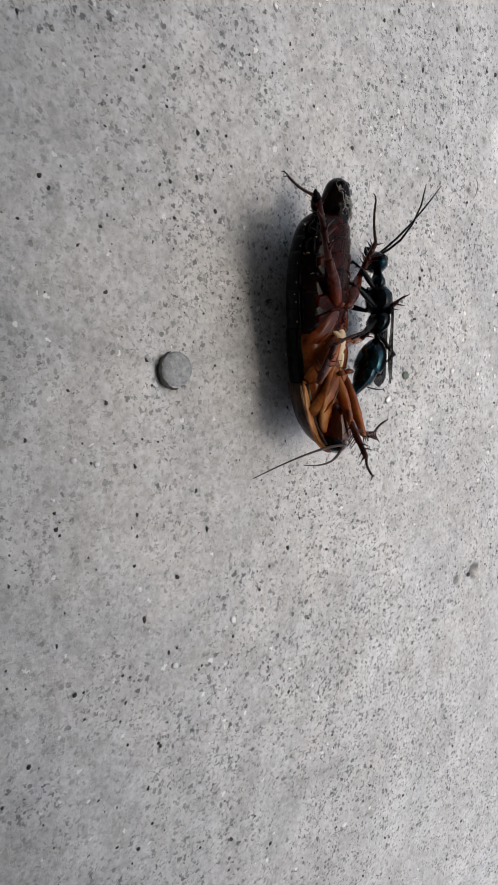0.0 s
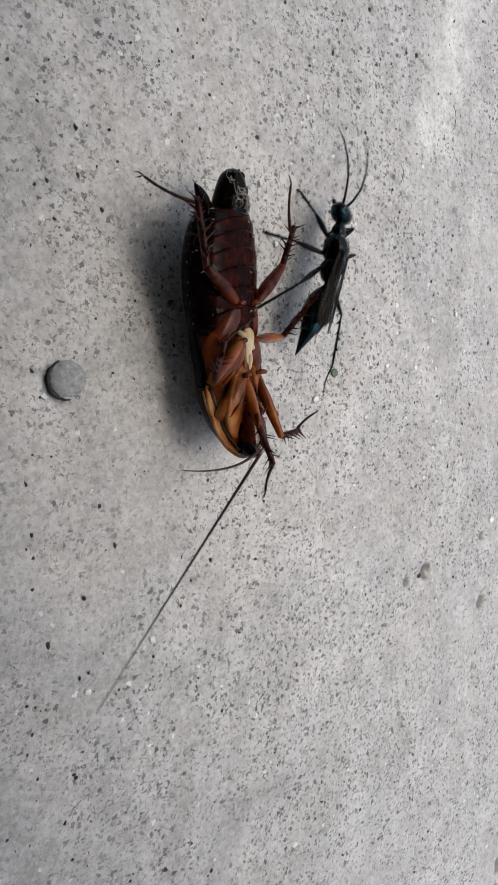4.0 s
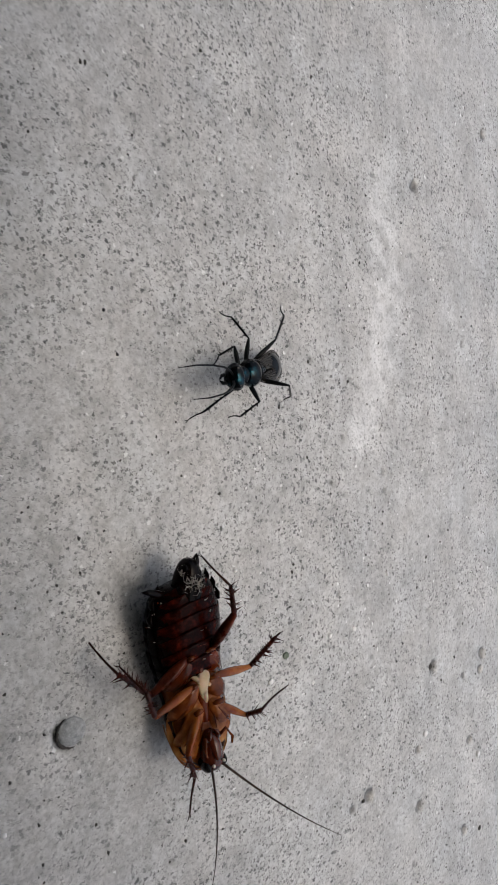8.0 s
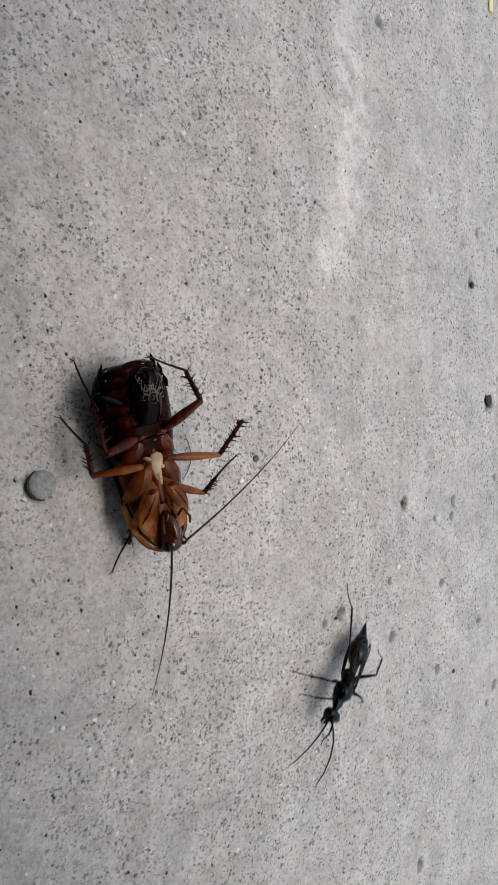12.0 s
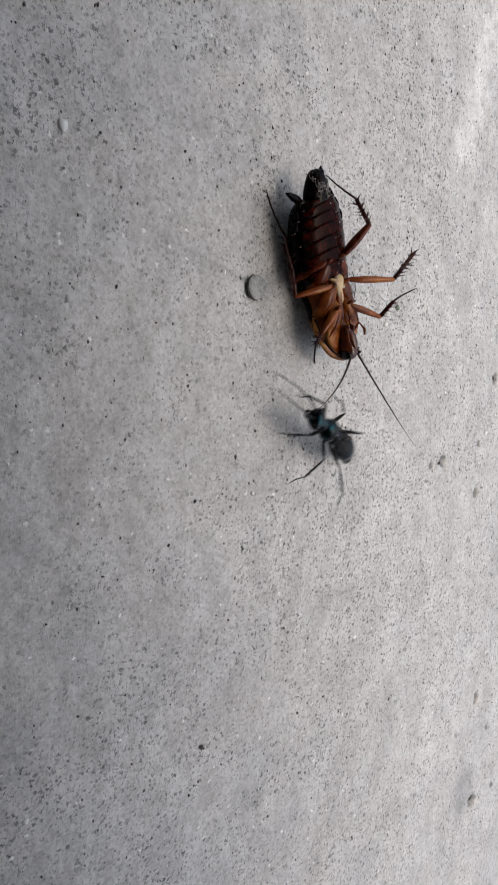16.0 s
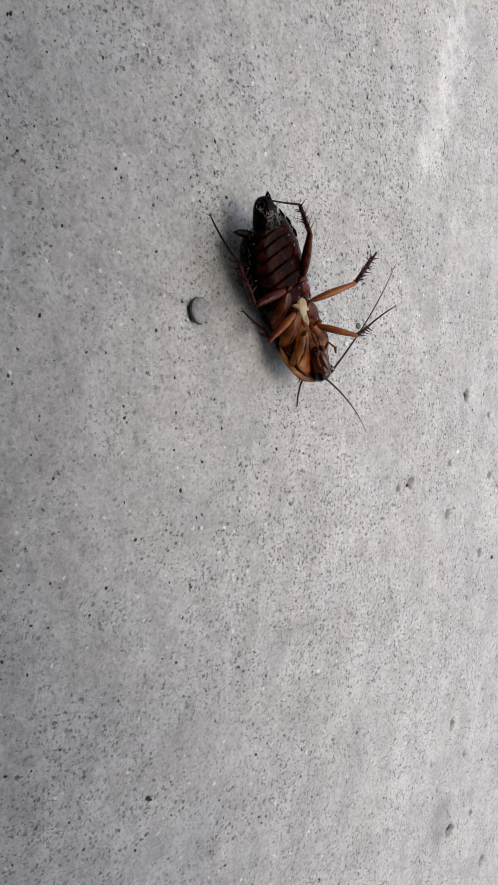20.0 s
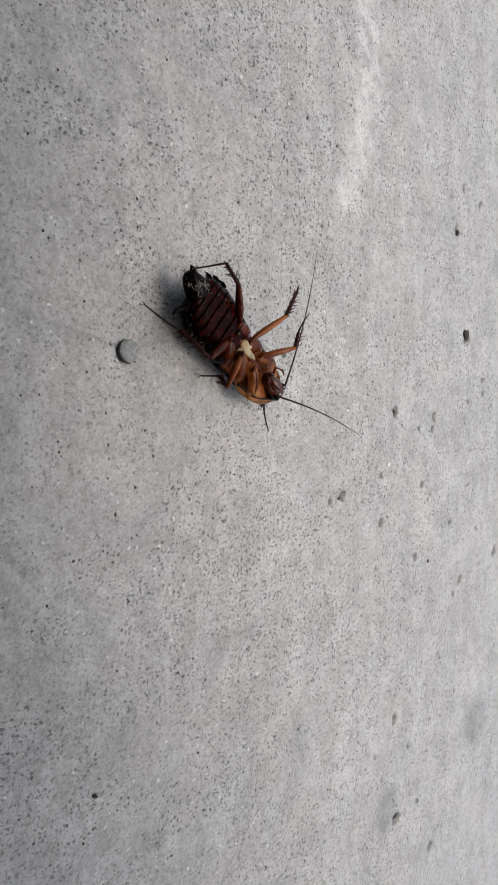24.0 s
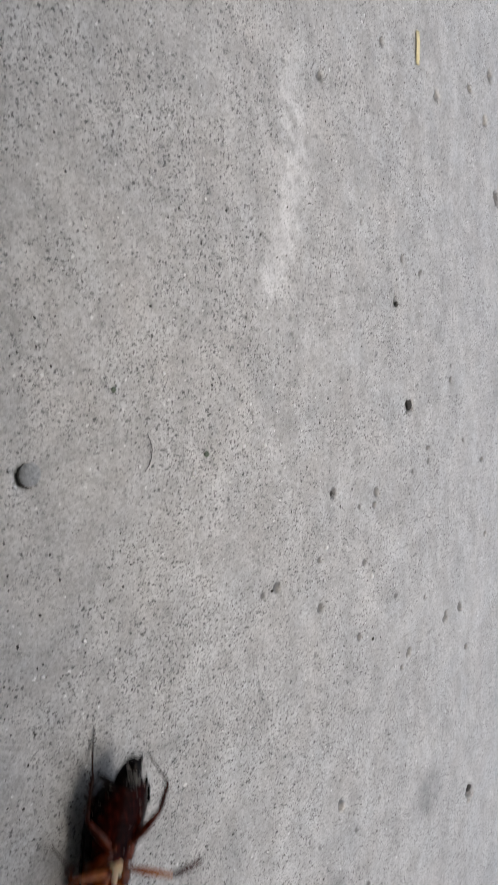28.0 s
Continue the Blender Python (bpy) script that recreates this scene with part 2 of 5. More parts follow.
def plain_rough(name, a, c, scale, rough=0.85, depth=1e-4, coat=0.0):
    m, nt, b = material(name)
    co = nt.nodes.new("ShaderNodeTexCoord").outputs["Object"]
    n = node(nt, "ShaderNodeTexNoise", Scale=scale, Detail=6.0, Roughness=0.65)
    nt.links.new(co, n.inputs["Vector"])
    nt.links.new(ramp(nt, n.outputs[0], [(0.3, a), (0.7, c)]), b.inputs["Base Color"])
    b.inputs["Roughness"].default_value = rough
    b.inputs["Coat Weight"].default_value = coat
    b.inputs["Coat Roughness"].default_value = 0.4
    bump(nt, n.outputs[0], 0.6, depth, b)
    return m


CONCRETE = concrete_material()
# for the added unseen wall and ledge, pale so that they bounce light back
SHADE_PLASTER = plain_rough("shade_wall_plaster", (0.42, 0.415, 0.40), (0.60, 0.595, 0.58), 9.0, depth=0.002)
STONE = plain_rough("blue_grey_stone", (0.21, 0.222, 0.23), (0.56, 0.58, 0.592), 1900.0, 0.4, 2e-4, 0.5)
STRAW = plain_rough("dry_straw", (0.84, 0.70, 0.34), (0.96, 0.86, 0.54), 700.0, 0.45, coat=0.7)
CHALK = plain_rough("white_chip", (0.93, 0.93, 0.92), (0.98, 0.98, 0.97), 900.0, 0.4, coat=1.0)
GRIT = plain_rough("dark_grit", (0.03, 0.028, 0.026), (0.08, 0.075, 0.07), 1500.0)
MOSS = plain_rough("green_crumb", (0.10, 0.13, 0.10), (0.22, 0.26, 0.2), 1500.0)
FIBRE = plain_rough("dark_fibre", (0.03, 0.028, 0.027), (0.06, 0.055, 0.05), 1500.0)


# ---- mesh helpers; shapes are given in millimetres ----
def part(name, bm, mat, parent=None, label="", at=(0, 0, 0), smooth=True, tall=1.0):
    bmesh.ops.recalc_face_normals(bm, faces=bm.faces)
    me = bpy.data.meshes.new(name)
    if tall != 1.0:
        for v in bm.verts:
            v.co.z += (0.0062 if v.co.x > 0 else 0.0012) * v.co.x**2
    bmesh.ops.scale(bm, vec=(MM, MM, MM * tall), verts=bm.verts)
    for f in bm.faces:
        f.smooth = smooth
    bm.to_mesh(me)
    bm.free()
    me.materials.append(mat)
    ob = new(name, me)
    if parent:
        ob.parent = parent
    ob.location = Vector(at) * MM
    return tagged(ob, label)


def loft(rings, bm=None, caps=True):
    bm = bm or bmesh.new()
    loops = [[bm.verts.new(p) for p in ring] for ring in rings]
    for a, b in zip(loops, loops[1:]):
        for i in range(len(a)):
            j = (i + 1) % len(a)
            bm.faces.new((a[i], a[j], b[j], b[i]))
    if caps:
        for loop in (loops[0], loops[-1]):
            c = bm.verts.new(sum((v.co for v in loop), Vector()) / len(loop))
            for i in range(len(loop)):
                bm.faces.new((loop[i], loop[(i + 1) % len(loop)], c))
    return bm


def ring_x(x, yc, zc, ry, up, down, n=24, power=1.0):
    out = []
    for k in range(n):
        a = 2 * math.pi * k / n
        c, s = math.cos(a), math.sin(a)
        c, s = math.copysign(abs(c) ** power, c), math.copysign(abs(s) ** power, s)
        out.append(Vector((x, yc + ry * c, zc + (up if s > 0 else down) * s)))
    return out


def body_x(stations, n=24, power=1.0, sub=3, bm=None):
    """Loft along x through stations (x, yc, zc, ry, up, down), eased between them."""
    rows = []
    for k in range(len(stations) - 1):
        p0, p1, p2, p3 = (stations[max(0, min(len(stations) - 1, k + d))] for d in (-1, 0, 1, 2))
        for s in range(sub):
            u = s / sub
            rows.append([0.5 * (2 * b + (c - a) * u + (2 * a - 5 * b + 4 * c - d) * u * u + (3 * b - a - 3 * c + d) * u**3) for a, b, c, d in zip(p0, p1, p2, p3)])
    rows.append(list(stations[-1]))
    return loft([ring_x(r[0], r[1], r[2], max(r[3], 0.02), max(r[4], 0.02), max(r[5], 0.02), n, power) for r in rows], bm)


def tube(points, radii, n=8, bm=None, flat=1.0, up=(0, 0, 1)):
    """A tapered rod through the points; flat squeezes it across the up direction."""
    pts = [Vector(p) for p in points]
    rings = []
    for i, p in enumerate(pts):
        d = (pts[min(i + 1, len(pts) - 1)] - pts[max(i - 1, 0)]).normalized()
        side = d.cross(Vector(up))
        if side.length < 0.05:
            side = d.cross(Vector((1, 0, 0)))
        side.normalize()
        top = side.cross(d)
        r = radii[i]
        rings.append([p + side * (r * flat * math.cos(2 * math.pi * k / n)) + top * (r * math.sin(2 * math.pi * k / n)) for k in range(n)])
    return loft(rings, bm)


def curve_points(a, b, bulge, steps=10):
    a, b, bulge = Vector(a), Vector(b), Vector(bulge)
    return [a.lerp(b, s / steps) + bulge * (4 * (s / steps) * (1 - s / steps)) for s in range(steps + 1)]


def ball(bm, c, rx, ry, rz, u=10, v=7):
    rows = []
    for j in range(v + 1):
        a = -math.pi / 2 + math.pi * j / v
        r = max(math.cos(a), 0.02)
        rows.append([Vector((c[0] + rx * r * math.cos(2 * math.pi * k / u), c[1] + ry * r * math.sin(2 * math.pi * k / u), c[2] + rz * math.sin(a))) for k in range(u)])
    return loft(rows, bm)


def turn_to(a, b):
    return Vector(a).rotation_difference(Vector(b)).to_matrix().to_4x4()


# ---- ground ----
def lattice(rng, xs, ys, size):
    """Smooth random height, one lattice point every size millimetres."""
    gx, gy = xs / size, ys / size
    ix, iy = np.floor(gx).astype(int), np.floor(gy).astype(int)
    fx, fy = gx - ix, gy - iy
    fx, fy = fx * fx * (3 - 2 * fx), fy * fy * (3 - 2 * fy)
    table = rng.random((509, 509)) * 2 - 1
    g = lambda a, b: table[np.ix_(a % 509, b % 509)]
    top = g(ix, iy) * (1 - fx)[:, None] + g(ix + 1, iy) * fx[:, None]
    low = g(ix, iy + 1) * (1 - fx)[:, None] + g(ix + 1, iy + 1) * fx[:, None]
    return top * (1 - fy)[None] + low * fy[None]


# pits worn into the surface: x, y, radius (millimetres)
PITS_A = [
    (-84.9, 82.5, 1.66),
    (-84.8, 68.9, 0.87),
    (-94.0, 139.5, 1.85),
    (-45.2, 118.8, 1.41),
    (-42.3, 128.9, 1.25),
    (-33.0, 115.3, 1.77),
    (-52.8, 98.7, 0.75),
    (-3.4, 122.1, 2.61),
    (9.9, 132.9, 1.26),
    (14.4, 133.7, 1.05),
    (16.5, 123.7, 1.01),
    (16.6, 83.8, 1.71),
    (19.3, 103.9, 1.50),
    (-46.0, 60.2, 0.63),
    (-49.6, 49.1, 0.60),
    (-42.1, 41.1, 0.57),
    (-16.9, 51.1, 0.58),
    (-35.2, 57.3, 0.61),
    (-14.7, 148.2, 1.11),
    (-10.1, 148.0, 1.11),
    (-23.9, 68.9, 0.80),
    (36.0, 55.9, 0.92),
    (35.1, 60.9, 1.41),
    (32.5, 77.4, 1.01),
]
PITS_B = [
    (44.9, 77.7, 1.37),
    (37.8, 97.3, 1.29),
    (58.1, 94.6, 1.31),
    (71.0, 120.7, 1.69),
    (74.6, 116.6, 1.26),
    (102.6, 84.8, 1.78),
    (109.3, 75.1, 0.78),
    (133.5, 86.4, 2.15),
    (133.3, 97.7, 1.11),
    (67.1, 144.1, 2.06),
    (118.1, 56.8, 0.75),
    (151.9, 105.3, 1.66),
    (77.2, 79.2, 0.73),
    (-102.1, 160.9, 1.69),
    (-109.5, 175.8, 2.30),
    (-94.2, 172.1, 1.98),
    (-71.4, 181.6, 2.75),
    (-101.0, 109.7, 1.21),
    (18.2, 170.7, 1.43),
    (45.2, 174.0, 1.47),
    (66.6, 154.5, 1.88),
    (82.0, 159.1, 1.71),
    (137.0, 162.2, 3.51),
    (77.7, -11.3, 0.60),
]
PITS_C = [
    (-17.4, -14.4, 0.39),
    (25.7, 14.6, 0.58),
    (24.0, -0.0, 0.42),
    (44.3, -2.3, 0.32),
    (8.4, 46.5, 0.40),
    (29.6, 37.5, 0.39),
    (-28.7, 27.4, 0.37),
    (-32.2, 19.7, 0.36),
    (-47.8, 35.4, 0.45),
    (-55.2, 20.5, 0.42),
    (-55.6, 8.8, 0.30),
    (-95.9, 27.7, 0.48),
]
PITS_D = [
    (97.0, 92.7, 0.83),
    (103.0, 80.4, 0.64),
    (8.2, 63.3, 0.50),
    (95.4, 84.7, 0.80),
    (10.0, 157.0, 0.95),
    (22.4, 102.6, 1.13),
    (21.7, 95.4, 0.94),
    (51.4, 113.3, 1.04),
    (56.6, 130.5, 0.92),
    (109.9, 103.7, 0.89),
    (113.4, 91.7, 1.03),
]


def axis_steps(lo, hi, step, reach):
    core = np.arange(lo, hi + step / 2, step)
    grow, d, out = step, 0.0, []
    while d < reach:
        grow *= 1.22
        d += grow
        out.append(d)
    out = np.array(out)
    return np.concatenate([(lo - out)[::-1], core, hi + out])


height_map = {}


def ground_z(x, y):
    """Height of the floor in millimetres at one place, or at many."""
    i = np.clip(np.searchsorted(height_map["xs"], x), 0, len(height_map["xs"]) - 1)
    j = np.clip(np.searchsorted(height_map["ys"], y), 0, len(height_map["ys"]) - 1)
    return height_map["z"][i, j]


def ground():
    xs, ys = axis_steps(-115.0, 165.0, 0.5, 60000.0), axis_steps(-55.0, 190.0, 0.5, 60000.0)
    rng = np.random.default_rng(7)
    z = 0.45 * lattice(rng, xs, ys, 70.0) + 0.16 * lattice(rng, xs, ys, 17.0) + 0.07 * lattice(rng, xs, ys, 5.0)
    z += 0.055 * lattice(rng, xs, ys, 1.9) + 0.045 * lattice(rng, xs, ys, 0.9)
    gx, gy = xs[:, None], ys[None]
    wob = 0.45 * lattice(rng, xs, ys, 1.3)
    hollow_dark = np.zeros_like(z)
    pits = [(x, y, r * 0.78, 0.8) for x, y, r in PITS_A + PITS_B + PITS_C + PITS_D]
    pick = random.Random(12)
    pits += [(pick.uniform(-110, 160), pick.uniform(50, 185), pick.uniform(0.25, 0.5), pick.uniform(0.5, 1.0)) for _ in range(150)]
    for x, y, r, deep in pits:
        i0, i1 = np.searchsorted(xs, (x - 3 * r, x + 3 * r))
        j0, j1 = np.searchsorted(ys, (y - 3 * r, y + 3 * r))
        box = np.ix_(range(i0, i1), range(j0, j1))
        d = np.hypot((gx[i0:i1] - x) / 1.1, gy[:, j0:j1] - y) / r + wob[box]
        z[box] -= r * 0.75 * deep * np.clip(1.2 - d, 0, 1) ** 0.6
        # pits are coloured dark inside, the small ones less
        hollow_dark[box] = np.maximum(hollow_dark[box], np.clip((1.15 - d) * 3.5, 0, 0.9 if r > 0.7 else 0.6))
    # a groove on the near side of the round stone
    ring = np.hypot(gx, gy)
    near = np.clip(0.05 + 1.1 * np.cos(np.arctan2(gy, gx) - radians(-78)), 0, 1)
    z -= 0.4 * near * np.exp(-(((ring - 2.5) / 0.4) ** 2))
    z = np.where(ring < 2.3, np.minimum(z, 0.05), z)
    # the groove gets the same dark colour
    hollow_dark = np.maximum(hollow_dark, 0.95 * near * np.exp(-(((ring - 2.45) / 0.36) ** 2)))
    # pale cement film: a smear along an arc, and weaker films
    smear_y = 71.75 - 0.0090 * (gx + 60) ** 2 - 0.137 * (gx + 60)
    n1, n2 = lattice(rng, xs, ys, 9.0), lattice(rng, xs, ys, 2.2)
    n3, n4 = lattice(rng, xs, ys, 22.0), lattice(rng, xs, ys, 1.1)
    lait = np.exp(-(((gy - smear_y) / 4.0) ** 2)) * np.clip((gx + 92) / 22, 0, 1) * np.clip((-24 - gx) / 18, 0, 1)
    lait = np.clip(lait * (1.0 + 0.7 * n1 + 0.9 * n2 + 0.6 * n4) * 0.98, 0, 1)
    for x, y, sx, sy, amount in ((30.0, 42.0, 40.0, 9.0, 0.22), (105.0, 60.0, 22.0, 10.0, 0.30), (75.0, 170.0, 8.0, 6.0, 0.5)):
        lait = lait + amount * np.exp(-(((gx - x) / sx) ** 2 + ((gy - y) / sy) ** 2)) * (0.7 + 0.7 * n1 + 0.6 * n2)
    lait = np.clip(0.9 * lait + 0.10 * np.clip(n3, 0, 1) + 0.10 * np.clip(n1 * n2, 0, 1), 0, 0.7)
    stain_and_hollow = hollow_dark
    # two broad stains on top of the darkened hollows
    for x, y, sx, sy, amount in ((129.0, 82.0, 7.5, 5.0, 0.45), (123.0, 133.0, 8.0, 7.5, 0.5)):
        stain_and_hollow = stain_and_hollow + amount * np.exp(-((((gx - x) / sx) ** 2 + ((gy - y) / sy) ** 2 + 0.3 * n1) ** 2)) * (0.85 + 0.35 * n2)
    band = 1.25 * np.exp(-(((gy - 40) / 28.0) ** 2)) + 0.4 * np.clip((gy - 60) / 30, 0, 1)
    dense = np.clip(0.22 + 0.55 * band + 0.45 * n3 + 0.5 * n1 + 0.25 * n2, 0, 1)
    height_map.update(xs=xs, ys=ys, z=z)
    nx, ny = len(xs), len(ys)
    co = np.empty((nx, ny, 3))
    co[..., 0], co[..., 1], co[..., 2] = gx, gy, z
    idx = np.arange(nx * ny).reshape(nx, ny)
    faces = np.stack([idx[:-1, :-1], idx[1:, :-1], idx[1:, 1:], idx[:-1, 1:]], -1).reshape(-1, 4)
    me = bpy.data.meshes.new("ground")
    me.vertices.add(nx * ny)
    me.vertices.foreach_set("co", (co * MM).ravel())
    me.loops.add(faces.size)
    me.loops.foreach_set("vertex_index", faces.ravel())
    me.polygons.add(len(faces))
    me.polygons.foreach_set("loop_start", np.arange(0, faces.size, 4))
    me.polygons.foreach_set("loop_total", np.full(len(faces), 4))
    me.update(calc_edges=True)
    me.polygons.foreach_set("use_smooth", np.ones(len(faces), bool))
    for key, values in (("laitance", lait), ("stain_and_hollow", np.clip(stain_and_hollow, 0, 0.88)), ("grain_density", dense)):
        me.attributes.new(key, "FLOAT", "POINT").data.foreach_set("value", np.broadcast_to(values, (nx, ny)).ravel())
    me.materials.append(CONCRETE)
    return tagged(new("ground", me), "weathered grey concrete floor with dark grains and pits", "ground", kind="structure")


ground()


def shade_wall():
    """An unseen wall behind the camera; its ledge is added to darken the near floor."""
    bm = bmesh.new()
    for size, place in (((6000, 300, 900), (600, -900, 440)), ((6010, 800, 40), (600, -359, 172))):
        made = bmesh.ops.create_cube(bm, size=1.0)["verts"]
        bmesh.ops.scale(bm, vec=size, verts=made)
        bmesh.ops.translate(bm, vec=place, verts=made)
    bmesh.ops.bevel(bm, geom=bm.edges[:], offset=6, segments=2, affect="EDGES")
    tagged(part("unseen_shade_wall", bm, SHADE_PLASTER, smooth=False), "unseen pale plastered wall with a ledge added to shade the concrete floor", "wall", kind="structure")


shade_wall()


TALL = 1.45
# ---- cockroach on its back: x towards the head, z towards the belly, millimetres ----
BODY = [  # x, half width, centre height, rise to the belly, drop to the back
    (-13.0, 3.0, 2.8, 1.3, 1.0), (-12.5, 4.4, 2.7, 1.8, 1.4), (-11.0, 5.4, 2.5, 2.2, 1.8), (-7.5, 6.3, 2.3, 2.5, 2.0),
    (-3.5, 6.1, 2.2, 2.6, 2.0), (0.5, 5.4, 2.2, 2.4, 2.0), (4.5, 4.8, 2.2, 2.2, 2.0), (8.0, 4.6, 2.2, 1.9, 2.0),
    (11.0, 4.1, 2.3, 1.5, 1.9), (13.4, 2.8, 2.5, 1.0, 1.6), (14.6, 1.2, 2.7, 0.5, 0.9),
]


def body_at(x):
    for a, b in zip(BODY, BODY[1:]):
        if a[0] <= x <= b[0]:
            u = (x - a[0]) / (b[0] - a[0])
            u = u * u * (3 - 2 * u) * 0.5 + u * 0.5
            return [p + (q - p) * u for p, q in zip(a[1:], b[1:])]
    return BODY[0][1:] if x < BODY[0][0] else BODY[-1][1:]


def plate(x0, x1, a0, a1, lift0, lift1, thick=0.18, nx=6, na=18, bow=0.0, scale=1.0):
    """A curved plate of the shell from x0 to x1 between two angles (degrees from +y over the belly)."""
    rows = [[], []]
    for i in range(nx + 1):
        u = i / nx
        for k, layer in enumerate(rows):
            line = []
            for j in range(na + 1):
                a = radians(a0 + (a1 - a0) * j / na)
                x = x0 + (x1 - x0) * u + bow * (math.sin(math.pi * j / na) - 0.5)
                w, zc, up, down = body_at(x)
                lift = lift0 + (lift1 - lift0) * u - (thick if k else 0)
                s = math.sin(a)
                line.append(Vector((x, (w * scale + lift) * math.cos(a), zc + ((up if s > 0 else down) * scale + lift) * s)))
            layer.append(line)
    rings = [top + low[::-1] for top, low in zip(*rows)]
    return loft(rings)


def thorns(bm, count, length, seed, base=0.16, first=0.15):
    """Stiff bristles drawn out of the faces of a shin, slanting to its far end."""
    rng = random.Random(seed)
    bm.faces.ensure_lookup_table()
    quads = [f for f in bm.faces if len(f.verts) == 4]
    axis = max((v.co for v in bm.verts), key=lambda c: c.length)
    d, reach = axis.normalized(), axis.length
    picks, used = [], set()
    for i in range(count):
        u = (first + (0.97 - first) * i / max(1, count - 1)) * reach
        rank = sorted(quads, key=lambda f: abs(f.calc_center_median().dot(d) - u) + rng.uniform(0, 0.8))
        f = next(q for q in rank if q not in used)
        used.add(f)
        picks.append(f)
    spots = [(f, f.calc_center_median(), f.normal.copy()) for f in picks]
    for f, c, n in spots:
        out = (c - d * c.dot(d)).normalized()
        new_f = bmesh.ops.extrude_discrete_faces(bm, faces=[f])["faces"][0]
        for v in new_f.verts:
            v.co = c + (v.co - c) * 0.62 + out * length * 0.12
        tip = bmesh.ops.extrude_discrete_faces(bm, faces=[new_f])["faces"][0]
        for v in tip.verts:
            v.co = c + (v.co - c) * 0.10 + out * length + d * length * 0.55
    return bm


# joints of each leg: hip, knee, ankle, toe
ROACH_LEGS = {
    "hind_left": ((-2.6, 2.4, 6.7), (-7.3, 6.8, 9.4), (-12.1, 6.2, 8.6), (-16.2, 2.1, 6.3)),
    "mid_left": ((1.6, 2.2, 6.9), (4.7, 10.6, 9.6), (3.8, 17.4, 8.7), (3.7, 18.8, 8.4)),
    "fore_left": ((5.8, 1.6, 6.6), (10.8, 7.4, 8.4), (10.7, 11.1, 7.9), (11.6, 16.8, 6.1)),
    "hind_right": ((-2.6, -2.4, 6.7), (-4.0, -8.8, 5.6), (-11.1, -9.6, 3.7), (-18.5, -10.8, 1.4)),
    "mid_right": ((1.6, -2.2, 6.9), (1.2, -9.6, 6.0), (-2.9, -10.2, 4.4), (-7.2, -11.5, 2.2)),
    "fore_right": ((5.8, -1.6, 6.6), (9.7, -5.3, 4.9), (13.5, -7.1, 2.4), (17.4, -9.4, -0.2)),
}


def cockroach():
    roach = tagged(new("cockroach"), "glossy red-brown cockroach lying on its back on concrete", "insect")
    # abdomen: dark back shell, belly plates, torn tip, tail feelers
    st = [(x, 0, zc, w, up * 0.93, down) for x, w, zc, up, down in BODY if x <= 1]
    part("abdomen_back", body_x(st, 30, 0.9), SHELL, roach, "near-black glossy back shell", tall=TALL)
    edges = [0.6, -1.6, -3.8, -6.0, -8.1, -9.9, -11.4, -12.7]
    for i, (x0, x1) in enumerate(zip(edges, edges[1:])):
        part("sternite", plate(x0 + 0.05, x1 - 0.1, 28, 152, -0.04, 0.12, bow=-1.0), STERNITE, roach, "dark red belly plate" if i == 0 else "", tall=TALL)
        for a0, a1 in ((6, 32), (174, 148)):
            part("sternite_flank", plate(x0 + 0.2, x1 - 0.1, a0, a1, -0.04, 0.09, nx=5, na=6), SHELL, roach, "black glossy side of a belly plate" if i == 0 else "", tall=TALL)
    # glints modelled as pale flecks along the plate edges, most on the flanks
    rng = random.Random(70)
    for i in range(46):
        x1 = rng.choice(edges[1:])
        a = radians(rng.choice((rng.uniform(-8, 40), rng.uniform(140, 190), rng.uniform(60, 100))))
        da = rng.uniform(0.03, 0.12)
        pts = []
        for k in range(4):
            x = x1 + rng.uniform(-0.15, 0.15)
            w, zc, up, down = body_at(x)
            b = a + da * k / 3
            pts.append((x, (w + 0.13) * math.cos(b), zc + ((up if math.sin(b) > 0 else down) + 0.13) * math.sin(b)))
        r = rng.uniform(0.03, 0.08)
        part("plate_glint", tube(pts, [0.01, r, r, 0.01], 5), FILM_GLINT if i % 3 else GLINT, roach, "pale painted glint on a plate edge" if i == 0 else "", tall=TALL)
    for side in (1, -1):
        for x0, x1 in zip(edges, edges[1:]):
            a = (2, -28) if side > 0 else (178, 208)
            part("tergite_edge", plate(x0 + 0.3, x1 - 0.35, a[0], a[1], -0.03, 0.2, nx=5, na=6), SHELL, roach, tall=TALL)
    for side in (1, -1):
        for x0, x1, y in ((-8.4, -10.3, 6.0), (-10.2, -12.2, 5.4), (-11.4, -13.8, 4.4)):
            pts = [(x0, y * side, 2.9), (0.5 * (x0 + x1), (y + 0.1) * side, 3.0), (x1, (y - 0.25) * side, 3.2)]
            part("tergite_corner", tube(pts, [0.5, 0.42, 0.05], 8, flat=0.7), SHELL, roach, "", tall=TALL)
    # the end lobe slides in and out of the last ring
    tip = part("abdomen_tip", body_x([(-17.2, 0.2, 3.5, 0.5, 0.4, 0.4), (-16.6, 0.2, 3.5, 1.4, 0.9, 0.8), (-15.2, 0.1, 3.4, 2.1, 1.3, 1.0), (-13.4, 0, 3.2, 2.5, 1.5, 1.1), (-11.0, 0, 3.0, 2.6, 1.5, 1.1), (-9.0, 0, 2.8, 2.2, 1.2, 0.9)], 24, sub=6), SHELL, roach, "black glossy end lobe", tall=TALL)
    rng = random.Random(4)
    for i in range(30):
        x, y = rng.uniform(-16.4, -13.0), rng.uniform(-1.5, 1.9)
        ang, r = rng.uniform(0, 6.28), rng.uniform(0.35, 1.1)
